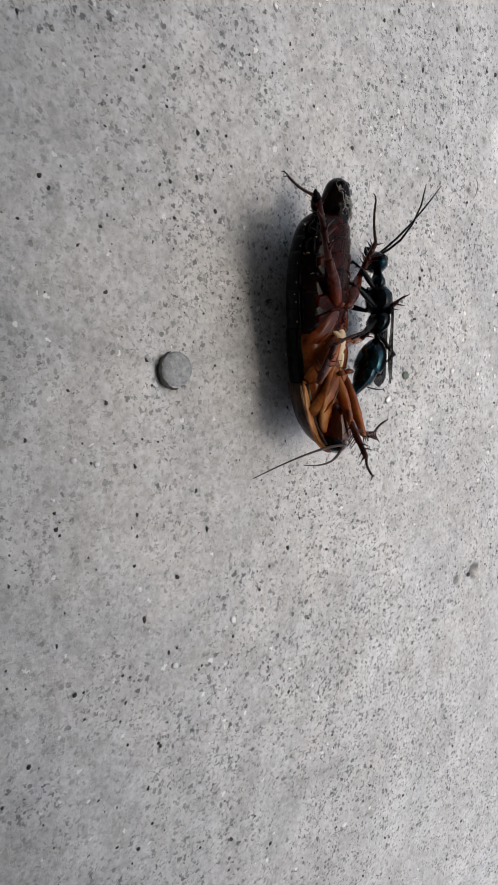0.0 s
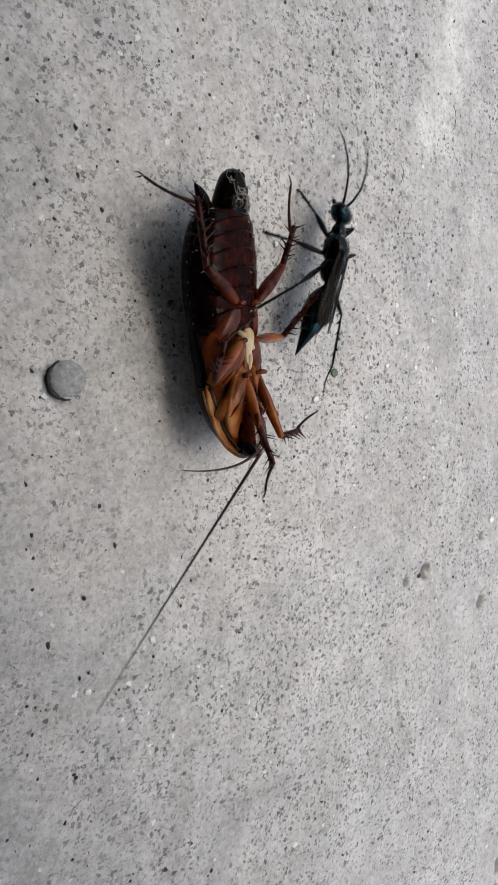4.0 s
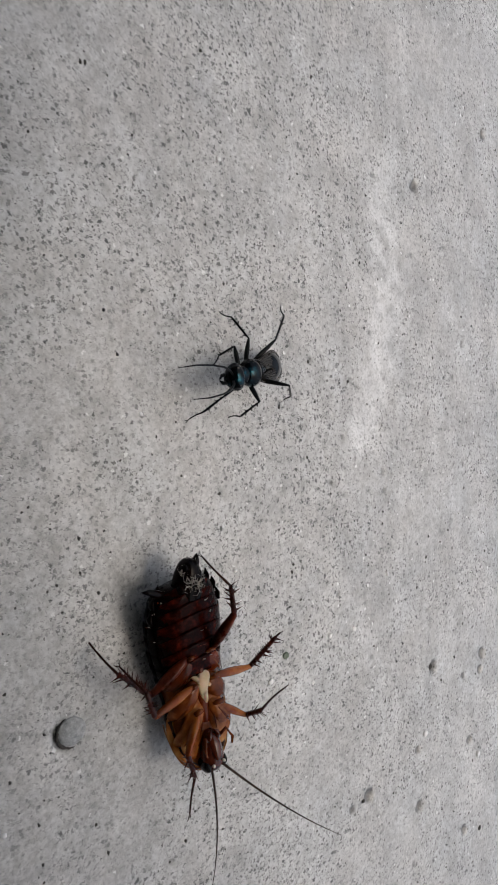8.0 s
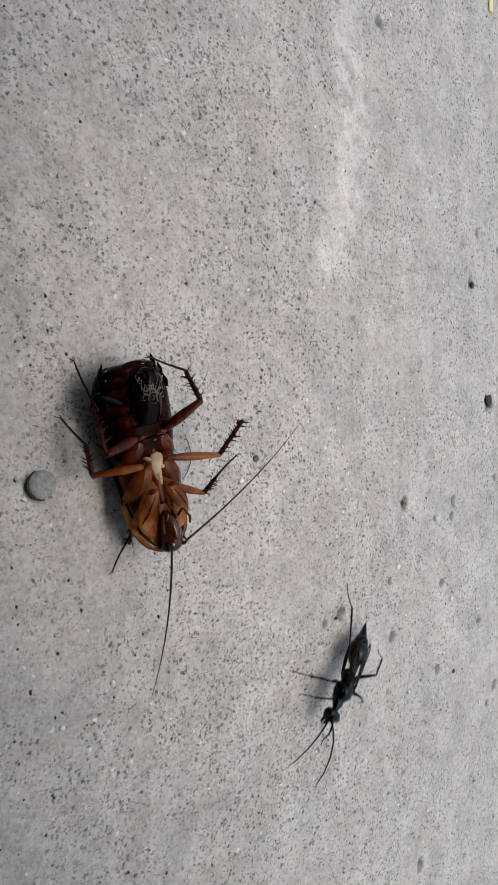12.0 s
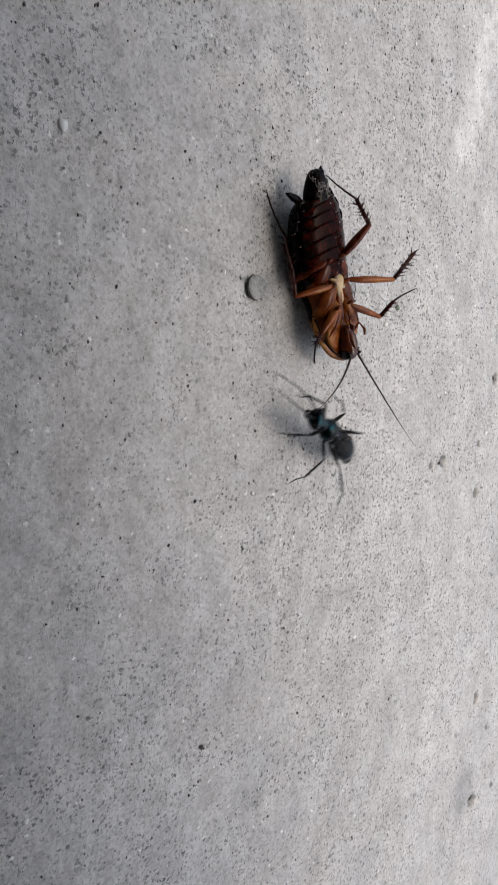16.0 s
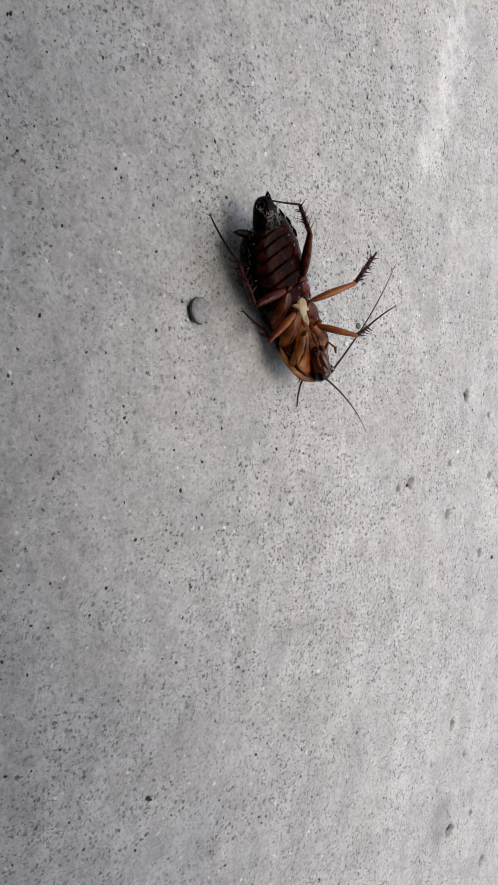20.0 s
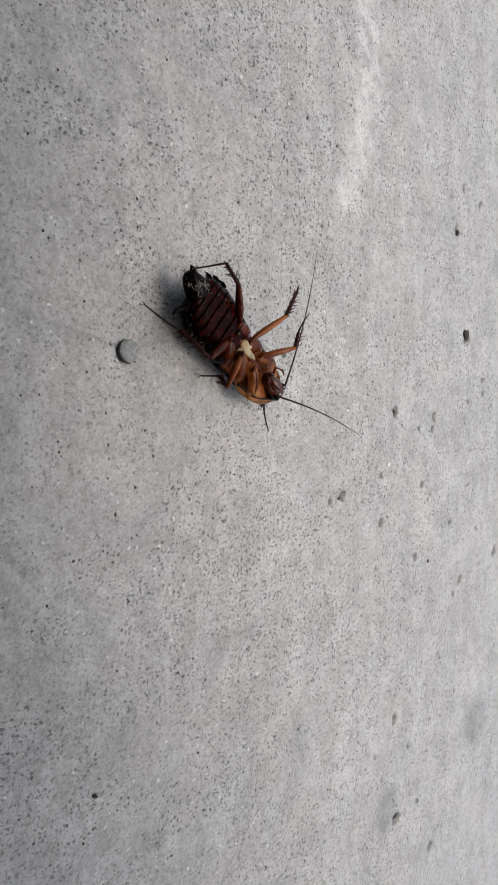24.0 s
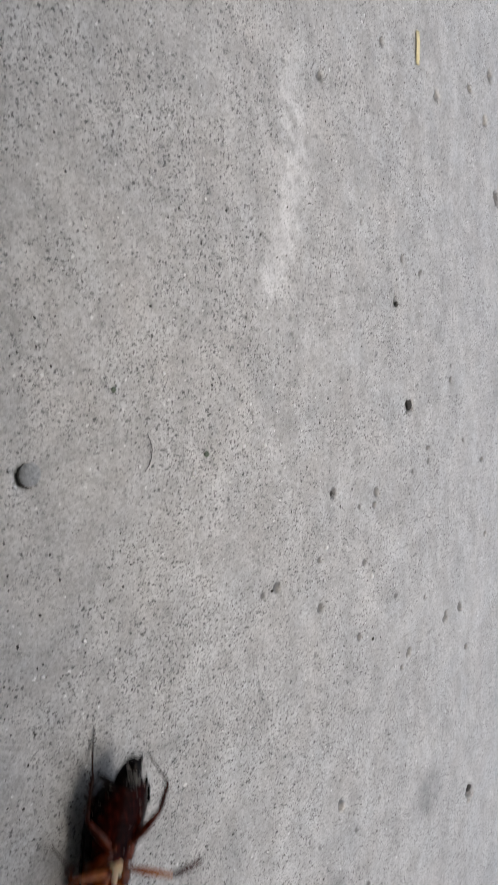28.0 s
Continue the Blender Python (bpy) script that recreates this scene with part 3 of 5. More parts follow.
        turnings = rng.choice((0.35, 0.55, 0.8))
        pts = []
        for k in range(8):
            px, py = x + r * math.cos(ang + k * turnings), y + r * math.sin(ang + k * turnings)
            pts.append((px, py, 3.35 + 1.45 * math.sqrt(max(0.05, 1 - (py / 2.9) ** 2)) * min(1.0, max(0.35, (px + 18.2) / 3.6)) + 0.12 * math.sin(2 * k + i)))
        thin = rng.uniform(0.6, 1.1)
        part("torn_membrane", tube(pts, [thin * q for q in (0.015, 0.03, 0.045, 0.05, 0.05, 0.04, 0.03, 0.01)], 5), FILM_GLINT, tip, "pale torn membrane strand" if i == 0 else "", tall=TALL)
    for x, y, r in ((-16.4, 0.9, 0.6), (-16.2, -0.8, 0.6), (-14.9, 1.2, 0.8), (-14.6, -1.2, 0.8), (-13.4, 1.8, 0.75), (-13.3, -1.8, 0.75)):
        part("end_lobe", ball(bmesh.new(), (x, y, 4.0), r, r * 0.85, r * 0.75, 14, 9), SHELL, tip, tall=TALL)
    for pts in (((-14.6, 1.2, 3.2), (-15.4, 1.5, 3.3), (-16.1, 1.7, 3.4), (-16.8, 1.8, 3.5), (-17.5, 1.9, 3.6)), ((-12.4, -2.9, 2.9), (-13.0, -4.0, 3.0), (-13.6, -5.1, 3.1), (-14.2, -6.3, 3.3), (-14.7, -7.6, 3.5))):
        part("cercus", tube(pts, [0.26, 0.44, 0.5, 0.36, 0.05], 9, flat=1.25), SHELL, tip, "dark spindle-shaped tail feeler", tall=TALL)
    for side in (1, -1):
        for x in (-0.6, -2.8, -5.0, -7.1, -9.0, -10.8):
            for a in (-6,):
                w, zc, up, down = body_at(x)
                c = (x, (w + 0.12) * math.cos(radians(a)) * side, zc + ((up if a > 0 else down) + 0.12) * math.sin(radians(a)))
                part("spiracle", ball(bmesh.new(), c, 0.16, 0.09, 0.07, 8, 5), SPIRACLE, roach, "glossy breathing hole on the flank", tall=TALL)
    # thorax
    st = [(x, 0, zc, w * 0.96, up * 0.8, down) for x, w, zc, up, down in BODY if -1 <= x <= 12]
    part("thorax", body_x(st, 28, 0.9), AMBER, roach, "amber-brown thorax", tall=TALL)
    for x0, x1 in ((0.2, 3.6), (3.4, 7.0)):
        part("notum", plate(x0, x1, -4, -176, 0.14, 0.18, nx=5, na=20), SHELL, roach, tall=TALL)
    for side in (1, -1):
        for x0, x1 in ((0.2, 3.6), (3.4, 7.0)):
            a = (2, -24) if side > 0 else (178, 204)
            part("notum_edge", plate(x0, x1, a[0], a[1], 0.08, 0.15, nx=5, na=5), SHELL, roach, tall=TALL)
    part("pronotum", plate(6.6, 14.7, 12, -192, 0.35, 0.25, 0.3, 10, 26), PRONOTUM, roach, "brown neck shield with a pale rim", tall=TALL)
    rim = [Vector((x, s * (body_at(x)[0] + 1.0), body_at(x)[1] - 0.1)) for s, xs in ((1, np.linspace(6.8, 14.6, 14)), (-1, np.linspace(14.6, 6.8, 14))) for x in xs]
    part("pronotum_rim", tube(rim, [0.09] * len(rim), 6), RIM, roach, "pale tan shield rim", tall=TALL)
    part("sternum", body_x([(-3.2, 0, 3.9, 0.3, 0.3, 0.5), (-1.6, 0, 4.1, 0.5, 0.45, 0.6), (0.4, 0, 4.2, 0.7, 0.45, 0.6), (2.8, 0, 4.1, 0.8, 0.4, 0.6), (5.0, 0, 3.95, 0.9, 0.4, 0.5), (8.0, 0, 3.6, 0.5, 0.4, 0.4)], 16), HIP_DARK, roach, tall=TALL)
    bm = body_x([(0.0, 0.1, 4.35, 0.3, 0.15, 0.3), (0.7, 0.2, 4.55, 1.0, 0.26, 0.4), (1.7, 0.0, 4.6, 1.15, 0.28, 0.4), (2.7, -0.1, 4.5, 0.75, 0.25, 0.4), (3.8, 0.05, 4.34, 0.6, 0.22, 0.4), (5.2, 0, 4.1, 0.15, 0.12, 0.3)], 14)
    part("membrane", bm, PALE, roach, "cream skin patch between the legs", tall=TALL)
    for x, y, dx, dy in ((1.3, -0.4, -0.9, -1.5), (2.2, 0.5, 0.9, 1.4), (3.2, 0.0, 2.2, 0.3)):
        pts = [(x, y, 4.45), (x + dx * 0.35, y + dy * 0.4, 4.42), (x + dx * 0.7, y + dy * 0.65, 4.3), (x + dx, y + dy, 4.1)]
        part("membrane_fold", tube(pts, [0.34, 0.3, 0.22, 0.08], 8, flat=1.3), PALE, roach, "", tall=TALL)
    part("pronotum_margin", body_x([(5.6, 0, 2.1, 4.4, 0.3, 0.25), (7.0, 0, 2.2, 5.3, 0.6, 0.3), (9.0, 0, 2.2, 5.5, 0.65, 0.3), (11.5, 0, 2.2, 5.0, 0.55, 0.3), (13.6, 0, 2.2, 3.9, 0.3, 0.3), (14.9, 0, 2.3, 2.2, 0.26, 0.25), (15.4, 0, 2.3, 0.9, 0.2, 0.2)], 30), COXA, roach, "amber underside of the neck shield", tall=TALL)
    for side in (1, -1):
        for x, r, tone in ((-0.6, 0.72, HIP_DARK), (3.6, 0.74, AMBER), (7.4, 0.66, COXA)):
            pts = [(x + 2.7, 4.7 * side, 2.4), (x + 2.0, 4.0 * side, 3.05), (x + 0.9, 3.1 * side, 3.65), (x - 0.5, 2.2 * side, 4.0), (x - 1.7, 1.4 * side, 4.2), (x - 2.4, 0.9 * side, 4.2)]
            hip = part("coxa", tube(pts, [r * 0.4, r * 0.85, r, r * 0.95, r * 0.7, r * 0.3], 14, flat=2.15), tone, roach, "broad golden-brown hip plate", tall=TALL)
            line = [(p[0] + 0.55, p[1] + 0.35 * side, p[2] + 0.42) for p in pts[1:5]]
            part("coxa_fold", tube(line, [0.1, 0.2, 0.2, 0.08], 7), AMBER, hip, tall=TALL)
            pts = [(x - 1.9, 1.0 * side, 4.6), (x - 2.0, 1.7 * side, 4.8), (x - 1.9, 2.5 * side, 4.8)]
            part("trochanter", tube(pts, [0.2, 0.34, 0.3], 9), AMBER, roach, tall=TALL)
    for side in (1, -1):
        st = [(4.2, 1.0 * side, 3.9, 0.3, 0.2, 0.3), (5.4, 1.7 * side, 4.0, 1.2, 0.36, 0.5), (7.2, 2.3 * side, 3.85, 1.85, 0.42, 0.6), (9.2, 2.7 * side, 3.5, 1.95, 0.4, 0.6), (11.0, 2.8 * side, 3.1, 1.5, 0.32, 0.5), (12.6, 2.6 * side, 2.8, 0.5, 0.2, 0.3)]
        hip = part("fore_coxa", body_x(st, 18), COXA, roach, "broad smooth golden fore hip", tall=TALL)
        line = [(5.0, 0.7 * side, 4.25), (6.4, 1.0 * side, 4.4), (8.0, 1.2 * side, 4.2), (9.8, 1.6 * side, 3.7)]
        part("coxa_seam", tube(line, [0.04, 0.08, 0.08, 0.04], 6), AMBER, hip, "dark seam", tall=TALL)
        line = [(5.4, 1.9 * side, 4.35), (6.9, 2.5 * side, 4.3), (8.6, 2.9 * side, 3.9), (10.2, 3.1 * side, 3.45)]
        part("coxa_ridge", tube(line, [0.05, 0.1, 0.1, 0.04], 6), RIM, hip, "pale ridge", tall=TALL)
    # head tucked under the shield, face to the belly side
    head = part("head", body_x([(9.2, 0, 3.6, 0.5, 0.3, 0.4), (10.0, 0, 3.7, 1.15, 0.7, 0.8), (11.6, 0, 3.6, 1.6, 0.9, 1.1), (13.4, 0, 3.3, 1.8, 1.05, 1.2), (14.8, 0, 3.0, 1.4, 0.85, 1.0), (15.4, 0, 2.9, 0.6, 0.4, 0.5)], 20), HEAD_RED, roach, "shiny red-brown head", tall=TALL)
    part("face_plate", body_x([(9.6, 0, 4.1, 0.5, 0.3, 0.3), (10.8, 0, 4.4, 0.9, 0.35, 0.3), (12.4, 0, 4.4, 0.8, 0.3, 0.3), (13.4, 0, 4.3, 0.4, 0.2, 0.2)], 14), HEAD_RED, head, tall=TALL)
    for side in (1, -1):
        part("eye", ball(bmesh.new(), (14.1, 1.5 * side, 3.1), 1.0, 0.6, 0.95, 14, 9), EYE, head, "black compound eye", tall=TALL)
        part("pale_spot", ball(bmesh.new(), (13.9, 0.95 * side, 4.22), 0.24, 0.24, 0.16), WHITE_SPOT, head, "white spot beside the feeler", tall=TALL)
        part("mandible", tube([(10.3, 0.9 * side, 4.2), (9.5, 0.7 * side, 4.5), (8.9, 0.2 * side, 4.5)], [0.4, 0.36, 0.06], 8), HEAD_RED, head, tall=TALL)
        part("palp", tube([(10.4, 1.2 * side, 4.2), (9.2, 1.9 * side, 5.0), (10.6, 2.5 * side, 5.2), (11.6, 2.3 * side, 5.0)], [0.2, 0.2, 0.2, 0.12], 7), AMBER, head, tall=TALL)
    feelers = {}
    for name, side, far in (("left", 1, 36.0), ("right", -1, 25.0)):
        pts = curve_points((0, 0, 0), (far, 0, 0), (0, -0.7 * side, 0.5), 20)
        ob = part("antenna", tube(pts, [0.21 - 0.0085 * k for k in range(21)], 6), FEELER, roach, "long thin dark feeler", at=(14.6, 1.0 * side, 5.0 * TALL))
        feelers[name] = ob
    legs = {}
    for k, (name, (hip, knee, ankle, toe)) in enumerate(ROACH_LEGS.items()):
        hip, knee, ankle, toe = (Vector(p) for p in (hip, knee, ankle, toe))
        f = knee - hip
        fat = 0.86 if "hind" in name else 0.72
        femur = tube([f * u for u in (-0.04, 0.1, 0.35, 0.6, 0.85, 1.0, 1.03)], [fat * r for r in (0.35, 0.75, 1.0, 0.95, 0.7, 0.6, 0.35)], 10, flat=0.9)
        up = part("leg", femur, LEG_RED if "hind" in name else FEMUR, roach, at=hip)
        t, s = ankle - knee, toe - ankle
        shin = tube([t * (u / 16) for u in range(17)], [0.32] + [0.42 - 0.006 * u for u in range(15)] + [0.28], 8)
        thorns(shin, int(3.2 * t.length), 1.1, 20 + k)
        shin_ob = part("tibia", shin, TIBIA, up, "spiny dark red shin", at=f)
        bend = Vector((0, 0, -0.25)) * s.length * 0.2
        foot = tube([s * u + bend * (4 * u * (1 - u)) for u in (0.0, 0.15, 0.3, 0.32, 0.5, 0.52, 0.7, 0.72, 0.93, 1.0)], [0.2, 0.21, 0.16, 0.19, 0.14, 0.18, 0.13, 0.17, 0.13, 0.04], 6)
        end = s
        for q in (-1, 1):
            c = s.normalized()
            tube([end - c * 0.2, end + c * 0.3 + Vector((0.1, 0.3 * q, -0.1)), end + c * 0.55 + Vector((0.1, 0.35 * q, -0.35))], [0.09, 0.07, 0.02], 5, foot)
        foot_ob = part("tarsus", foot, LEG_DARK, up, "", at=f + t)
        legs[name] = (up, shin_ob, foot_ob, hip, knee, ankle, toe)
    return roach, legs, feelers, tip


# ---- wasp: x towards the head, z up, millimetres; the origin lies on the ground below its waist ----
WASP_LEGS = {  # hip, knee, ankle, toe
    "fore_left": ((4.6, 0.9, 3.0), (6.6, 3.2, 4.2), (8.6, 5.0, 1.2), (10.8, 6.2, 0.15)),
    "mid_left": ((2.2, 1.2, 2.8), (2.6, 4.6, 4.8), (3.6, 8.0, 1.3), (3.8, 11.0, 0.15)),
    "hind_left": ((0.4, 1.1, 2.8), (-3.2, 4.8, 5.0), (-8.4, 7.6, 1.5), (-12.6, 9.2, 0.15)),
}
for key in list(WASP_LEGS):
    WASP_LEGS[key.replace("left", "right")] = tuple((x, -y, z) for x, y, z in WASP_LEGS[key])


def stout(stations, n):
    """A loft for the wasp's body, a little fuller across than high."""
    return body_x([(x, yc, zc, ry * 1.24, up * 1.16, down * 1.2) for x, yc, zc, ry, up, down in stations], n)


def wasp():
    fly = tagged(new("wasp"), "black and blue-green metallic cockroach wasp with folded smoky wings", "insect")
    part("thorax", stout([(1.5, 0, 4.0, 0.7, 0.8, 0.9), (2.1, 0, 4.0, 1.45, 1.2, 1.25), (3.2, 0, 4.05, 1.7, 1.45, 1.45), (4.3, 0, 4.05, 1.5, 1.2, 1.35), (5.1, 0, 4.0, 0.9, 0.75, 0.9)], 22), WASP, fly, "blue-green metallic thorax")
    part("propodeum", stout([(-1.2, 0, 3.4, 0.35, 0.35, 0.35), (-0.8, 0, 3.5, 0.95, 0.8, 0.8), (0.1, 0, 3.7, 1.4, 1.2, 1.15), (1.1, 0, 3.85, 1.35, 1.15, 1.15), (1.7, 0, 3.95, 0.8, 0.8, 0.8)], 20), WASP, fly, "dark metallic hind thorax")
    for side in (1, -1):
        part("tegula", ball(bmesh.new(), (3.6, 1.5 * side, 4.9), 0.5, 0.32, 0.28, 10, 7), WASP_GLOSS, fly)
    part("scutellum", stout([(0.9, 0, 4.9, 0.3, 0.2, 0.2), (1.5, 0, 5.05, 0.85, 0.3, 0.3), (2.1, 0, 5.0, 0.8, 0.3, 0.3), (2.5, 0, 4.9, 0.3, 0.2, 0.2)], 14), WASP, fly)
    part("pronotum", stout([(5.0, 0, 4.0, 0.85, 0.75, 0.8), (5.7, 0, 4.05, 1.05, 0.8, 0.8), (6.5, 0, 4.1, 0.75, 0.55, 0.55), (7.2, 0, 4.2, 0.4, 0.35, 0.35)], 16), WASP, fly, "metallic collar")
    head = part("head", stout([(7.0, 0, 4.2, 0.6, 0.5, 0.7), (7.5, 0, 4.2, 1.45, 0.95, 1.1), (8.3, 0, 4.15, 1.6, 1.0, 1.25), (9.0, 0, 4.0, 1.2, 0.8, 1.1), (9.5, 0, 3.8, 0.6, 0.4, 0.7)], 20), WASP, fly, "dark metallic head")
    for side in (1, -1):
        part("eye", ball(bmesh.new(), (8.3, 1.25 * side, 4.2), 0.75, 0.55, 0.95, 14, 9), EYE, head, "black compound eye")
        part("mandible", tube([(9.2, 0.6 * side, 3.3), (9.9, 0.5 * side, 2.9), (10.3, 0.05 * side, 2.7)], [0.3, 0.26, 0.05], 8), WASP_LEG, head)
    feelers = {}
    for name, side in (("left", 1), ("right", -1)):
        pts = [(0, 0, 0), (1.3, 0.5 * side, 0.5), (3.4, 1.0 * side, 0.9), (6.0, 1.3 * side, 0.8), (8.8, 1.4 * side, 0.2), (11.4, 1.2 * side, -0.8)]
        feelers[name] = part("antenna", tube(pts, [0.2, 0.17, 0.15, 0.13, 0.11, 0.05], 7), WASP_LEG, fly, "black curved feeler", at=(9.2, 0.45 * side, 4.3))
    # waist and gaster, hinged at the waist
    part("petiole", tube([(-0.4, 0, 3.4), (-1.2, 0, 3.3), (-1.9, 0, 3.4)], [0.4, 0.3, 0.4], 10), WASP_GLOSS, fly)
    gaster = part("abdomen", stout([(0.2, 0, 0.0, 0.3, 0.3, 0.3), (-0.6, 0, 0.05, 1.05, 0.9, 0.9), (-2.0, 0, 0.1, 1.75, 1.4, 1.5), (-3.4, 0, 0.05, 1.9, 1.5, 1.6), (-4.4, 0, 0.0, 1.75, 1.4, 1.5)], 22), WASP_GLOSS, fly, "glossy blue-black abdomen", at=(-1.9, 0, 3.4))
    part("abdomen_segment", stout([(-4.2, 0, 0.0, 1.38, 1.15, 1.25), (-5.2, 0, -0.1, 1.35, 1.1, 1.2), (-6.2, 0, -0.2, 1.05, 0.9, 1.0)], 20), WASP_GLOSS, gaster)
    tail_end = part("abdomen_segment", stout([(0.3, 0, 0.0, 0.8, 0.7, 0.75), (0.0, 0, 0.0, 0.95, 0.8, 0.9), (-1.2, 0, -0.15, 0.65, 0.55, 0.65), (-2.6, 0, -0.3, 0.28, 0.25, 0.3), (-3.6, 0, -0.4, 0.06, 0.06, 0.06)], 18), WASP_GLOSS, gaster, "pointed end", at=(-6.0, 0, -0.2))
    wings = {}
    for name, side in (("left", 1), ("right", -1)):
        n = 22
        rows = []
        for i in range(n + 1):
            u = i / n
            wide = (0.75 + 1.75 * u ** 0.8) * math.sqrt(max(0.004, 1 - max(0.0, (u - 0.62) / 0.38) ** 2.2))
            mid_y = (0.8 + 0.35 * u) * side
            line = [Vector((-10.4 * u, mid_y + wide * (v - 0.5) * 1.25, 0.25 - 0.125 * (u * 10.4) + 0.12 * math.cos(3 * (v - 0.5)) + 0.04 * math.sin(9 * u + 5 * v) - 0.32 * abs(mid_y + wide * (v - 0.5) * 1.25))) for v in (0, 0.2, 0.4, 0.6, 0.8, 1.0)]
            rows.append(line + [p - Vector((0, 0, 0.03)) for p in line[::-1]])
        wing = part("wing", loft(rows), WING, fly, "smoky translucent folded wing", at=(2.6, 0.25 * side, 5.3 + 0.08 * side))
        for off in (-0.42, -0.1, 0.25):
            bm = tube([(-9.6 * u, (0.8 + 0.35 * u) * side + off * (0.5 + u), 0.42 - 0.125 * u * 9.6 - 0.32 * abs((0.8 + 0.35 * u) * side + off * (0.5 + u))) for u in (0.02, 0.25, 0.5, 0.75, 0.92)], [0.07, 0.06, 0.05, 0.04, 0.02], 5)
            part("vein", bm, WASP_LEG, wing, "dark wing vein")
        wings[name] = wing
    legs = {}
    for k, (name, joints) in enumerate(WASP_LEGS.items()):
        hip, knee, ankle, toe = (Vector(p) for p in joints)
        part("coxa", tube([hip + Vector((0.3, -0.3 * hip.y, 0.3)), hip], [0.55, 0.4], 9), WASP, fly)
        f, t, s = knee - hip, ankle - knee, toe - ankle
        femur = tube([f * u for u in (-0.03, 0.12, 0.4, 0.7, 0.95, 1.02)], [0.24, 0.28, 0.38, 0.33, 0.2, 0.12], 9)
        up = part("leg", femur, WASP_LEG, fly, at=hip)
        shin = tube([t * (u / 10) for u in range(11)], [0.12, 0.14, 0.15, 0.16, 0.17, 0.18, 0.18, 0.18, 0.18, 0.17, 0.11], 8)
        thorns(shin, 6, 0.38, 60 + k, 0.1)
        shin_ob = part("tibia", shin, WASP_LEG, up, at=f)
        foot = tube([s * u + Vector((0, 0, -0.3 * 4 * u * (1 - u))) for u in (0, 0.2, 0.4, 0.6, 0.8, 1.0)], [0.11, 0.12, 0.1, 0.1, 0.09, 0.04], 7)
        for q in (-1, 1):
            e, c = s, s.normalized()
            tube([e - c * 0.1, e + c * 0.25 + Vector((0.05, 0.2 * q, 0.05)), e + c * 0.4 + Vector((0.05, 0.25 * q, -0.1))], [0.07, 0.05, 0.02], 5, foot)
        foot_ob = part("tarsus", foot, WASP_LEG, up, at=f + t)
        legs[name] = (up, shin_ob, foot_ob, hip, knee, ankle, toe)
    return fly, legs, feelers, gaster, tail_end


roach, roach_legs, roach_feelers, roach_tip = cockroach()
fly, fly_legs, fly_feelers, gaster, tail_end = wasp()
fly.scale = (1.02, 1.02, 1.02)


# ---- small things on the ground ----
def stone():
    rng = random.Random(3)
    bm = bmesh.new()
    bmesh.ops.create_icosphere(bm, subdivisions=4, radius=1.0)
    for v in bm.verts:
        n = noise.noise(v.co * 1.6) * 0.08 + noise.noise(v.co * 5) * 0.04
        v.co *= 1 + n
        v.co = Vector((v.co.x * 1.98, v.co.y * 2.02, v.co.z * 0.5 - 0.03))
    ob = part("stone", bm, STONE, at=(0, 0, 0))
    # a black crescent along the near edge of the pebble
    pts, radii = [], []
    for k in range(25):
        a = radians(-160 + 175 * k / 24)
        r = 2.16 + rng.uniform(-0.05, 0.05)
        pts.append((r * math.cos(a), r * math.sin(a), -0.04))
        radii.append(0.05 + 0.24 * math.sin(math.pi * k / 24) * rng.uniform(0.65, 1.15))
    part("dark_crescent", tube(pts, radii, 7), GRIT, ob, "black crescent in the gap beside the pebble")
    return tagged(ob, "rounded blue-grey pebble set into the concrete", "stone")


stone()


def straw():
    bm = tube([(0, 0, 0), (3.0, 0.1, 0.1), (6, 0, 0.05), (9.0, -0.1, 0.0)], [0.17, 0.18, 0.175, 0.165], 16, flat=5.4)
    ob = part("straw_piece", bm, STRAW, at=(-109.0, 128.0, 0.3 + ground_z(-105, 128)))
    return tagged(ob, "short broken piece of pale yellow straw", "straw")


straw()


def flake(x, y, r, mat, name, label, category, seed, flat=0.35, group=""):
    rng = random.Random(seed)
    bm = bmesh.new()
    bmesh.ops.create_icosphere(bm, subdivisions=2, radius=1.0)
    a, b = rng.uniform(0.8, 1.25), rng.uniform(0.7, 1.1)
    for v in bm.verts:
        v.co *= 1 + 0.35 * noise.noise(v.co * 1.7 + Vector((seed, 0, 0)))
        v.co = Vector((v.co.x * r * a, v.co.y * r * b, v.co.z * r * flat + r * flat * 0.45))
    bmesh.ops.rotate(bm, matrix=Matrix.Rotation(rng.uniform(0, 6.28), 3, "Z"), verts=bm.verts)
    return tagged(part(name, bm, mat, at=(x, y, ground_z(x, y))), label, category, group)


CHIPS = [
    (-17.9, -35.2, 0.69),
    (-7.1, 69.0, 0.46),
    (-15.9, 29.7, 0.37),
    (0.7, 51.4, 0.42),
    (4.7, 36.5, 0.49),
    (-80.4, 30.2, 0.40),
    (-16.4, 3.3, 0.26),
    (-41.9, 13.5, 0.32),
    (35.1, -0.2, 0.37),
    (9.2, -12.6, 0.34),
    (29.9, 80.3, 0.60),
    (1.2, 58.3, 0.46),
    (69.8, 30.4, 0.40),
    (8.0, 46.5, 0.33),
    (-52.3, 28.6, 0.36),
    (9.8, -10.0, 0.34),
    (31.5, 8.4, 0.39),
    (42.4, 101.0, 0.66),
]
for k, (x, y, r) in enumerate(CHIPS):
    flake(x, y, r * 1.2, CHALK, "mineral_chip", "tiny white mineral chip lying on the concrete", "chip", 30 + k, group="white chips on the floor")
CRUMBS = [
    (77.7, -11.3, 0.62),
    (-49.2, 48.8, 0.63),
    (-41.6, 41.0, 0.50),
    (-47.8, 35.4, 0.49),
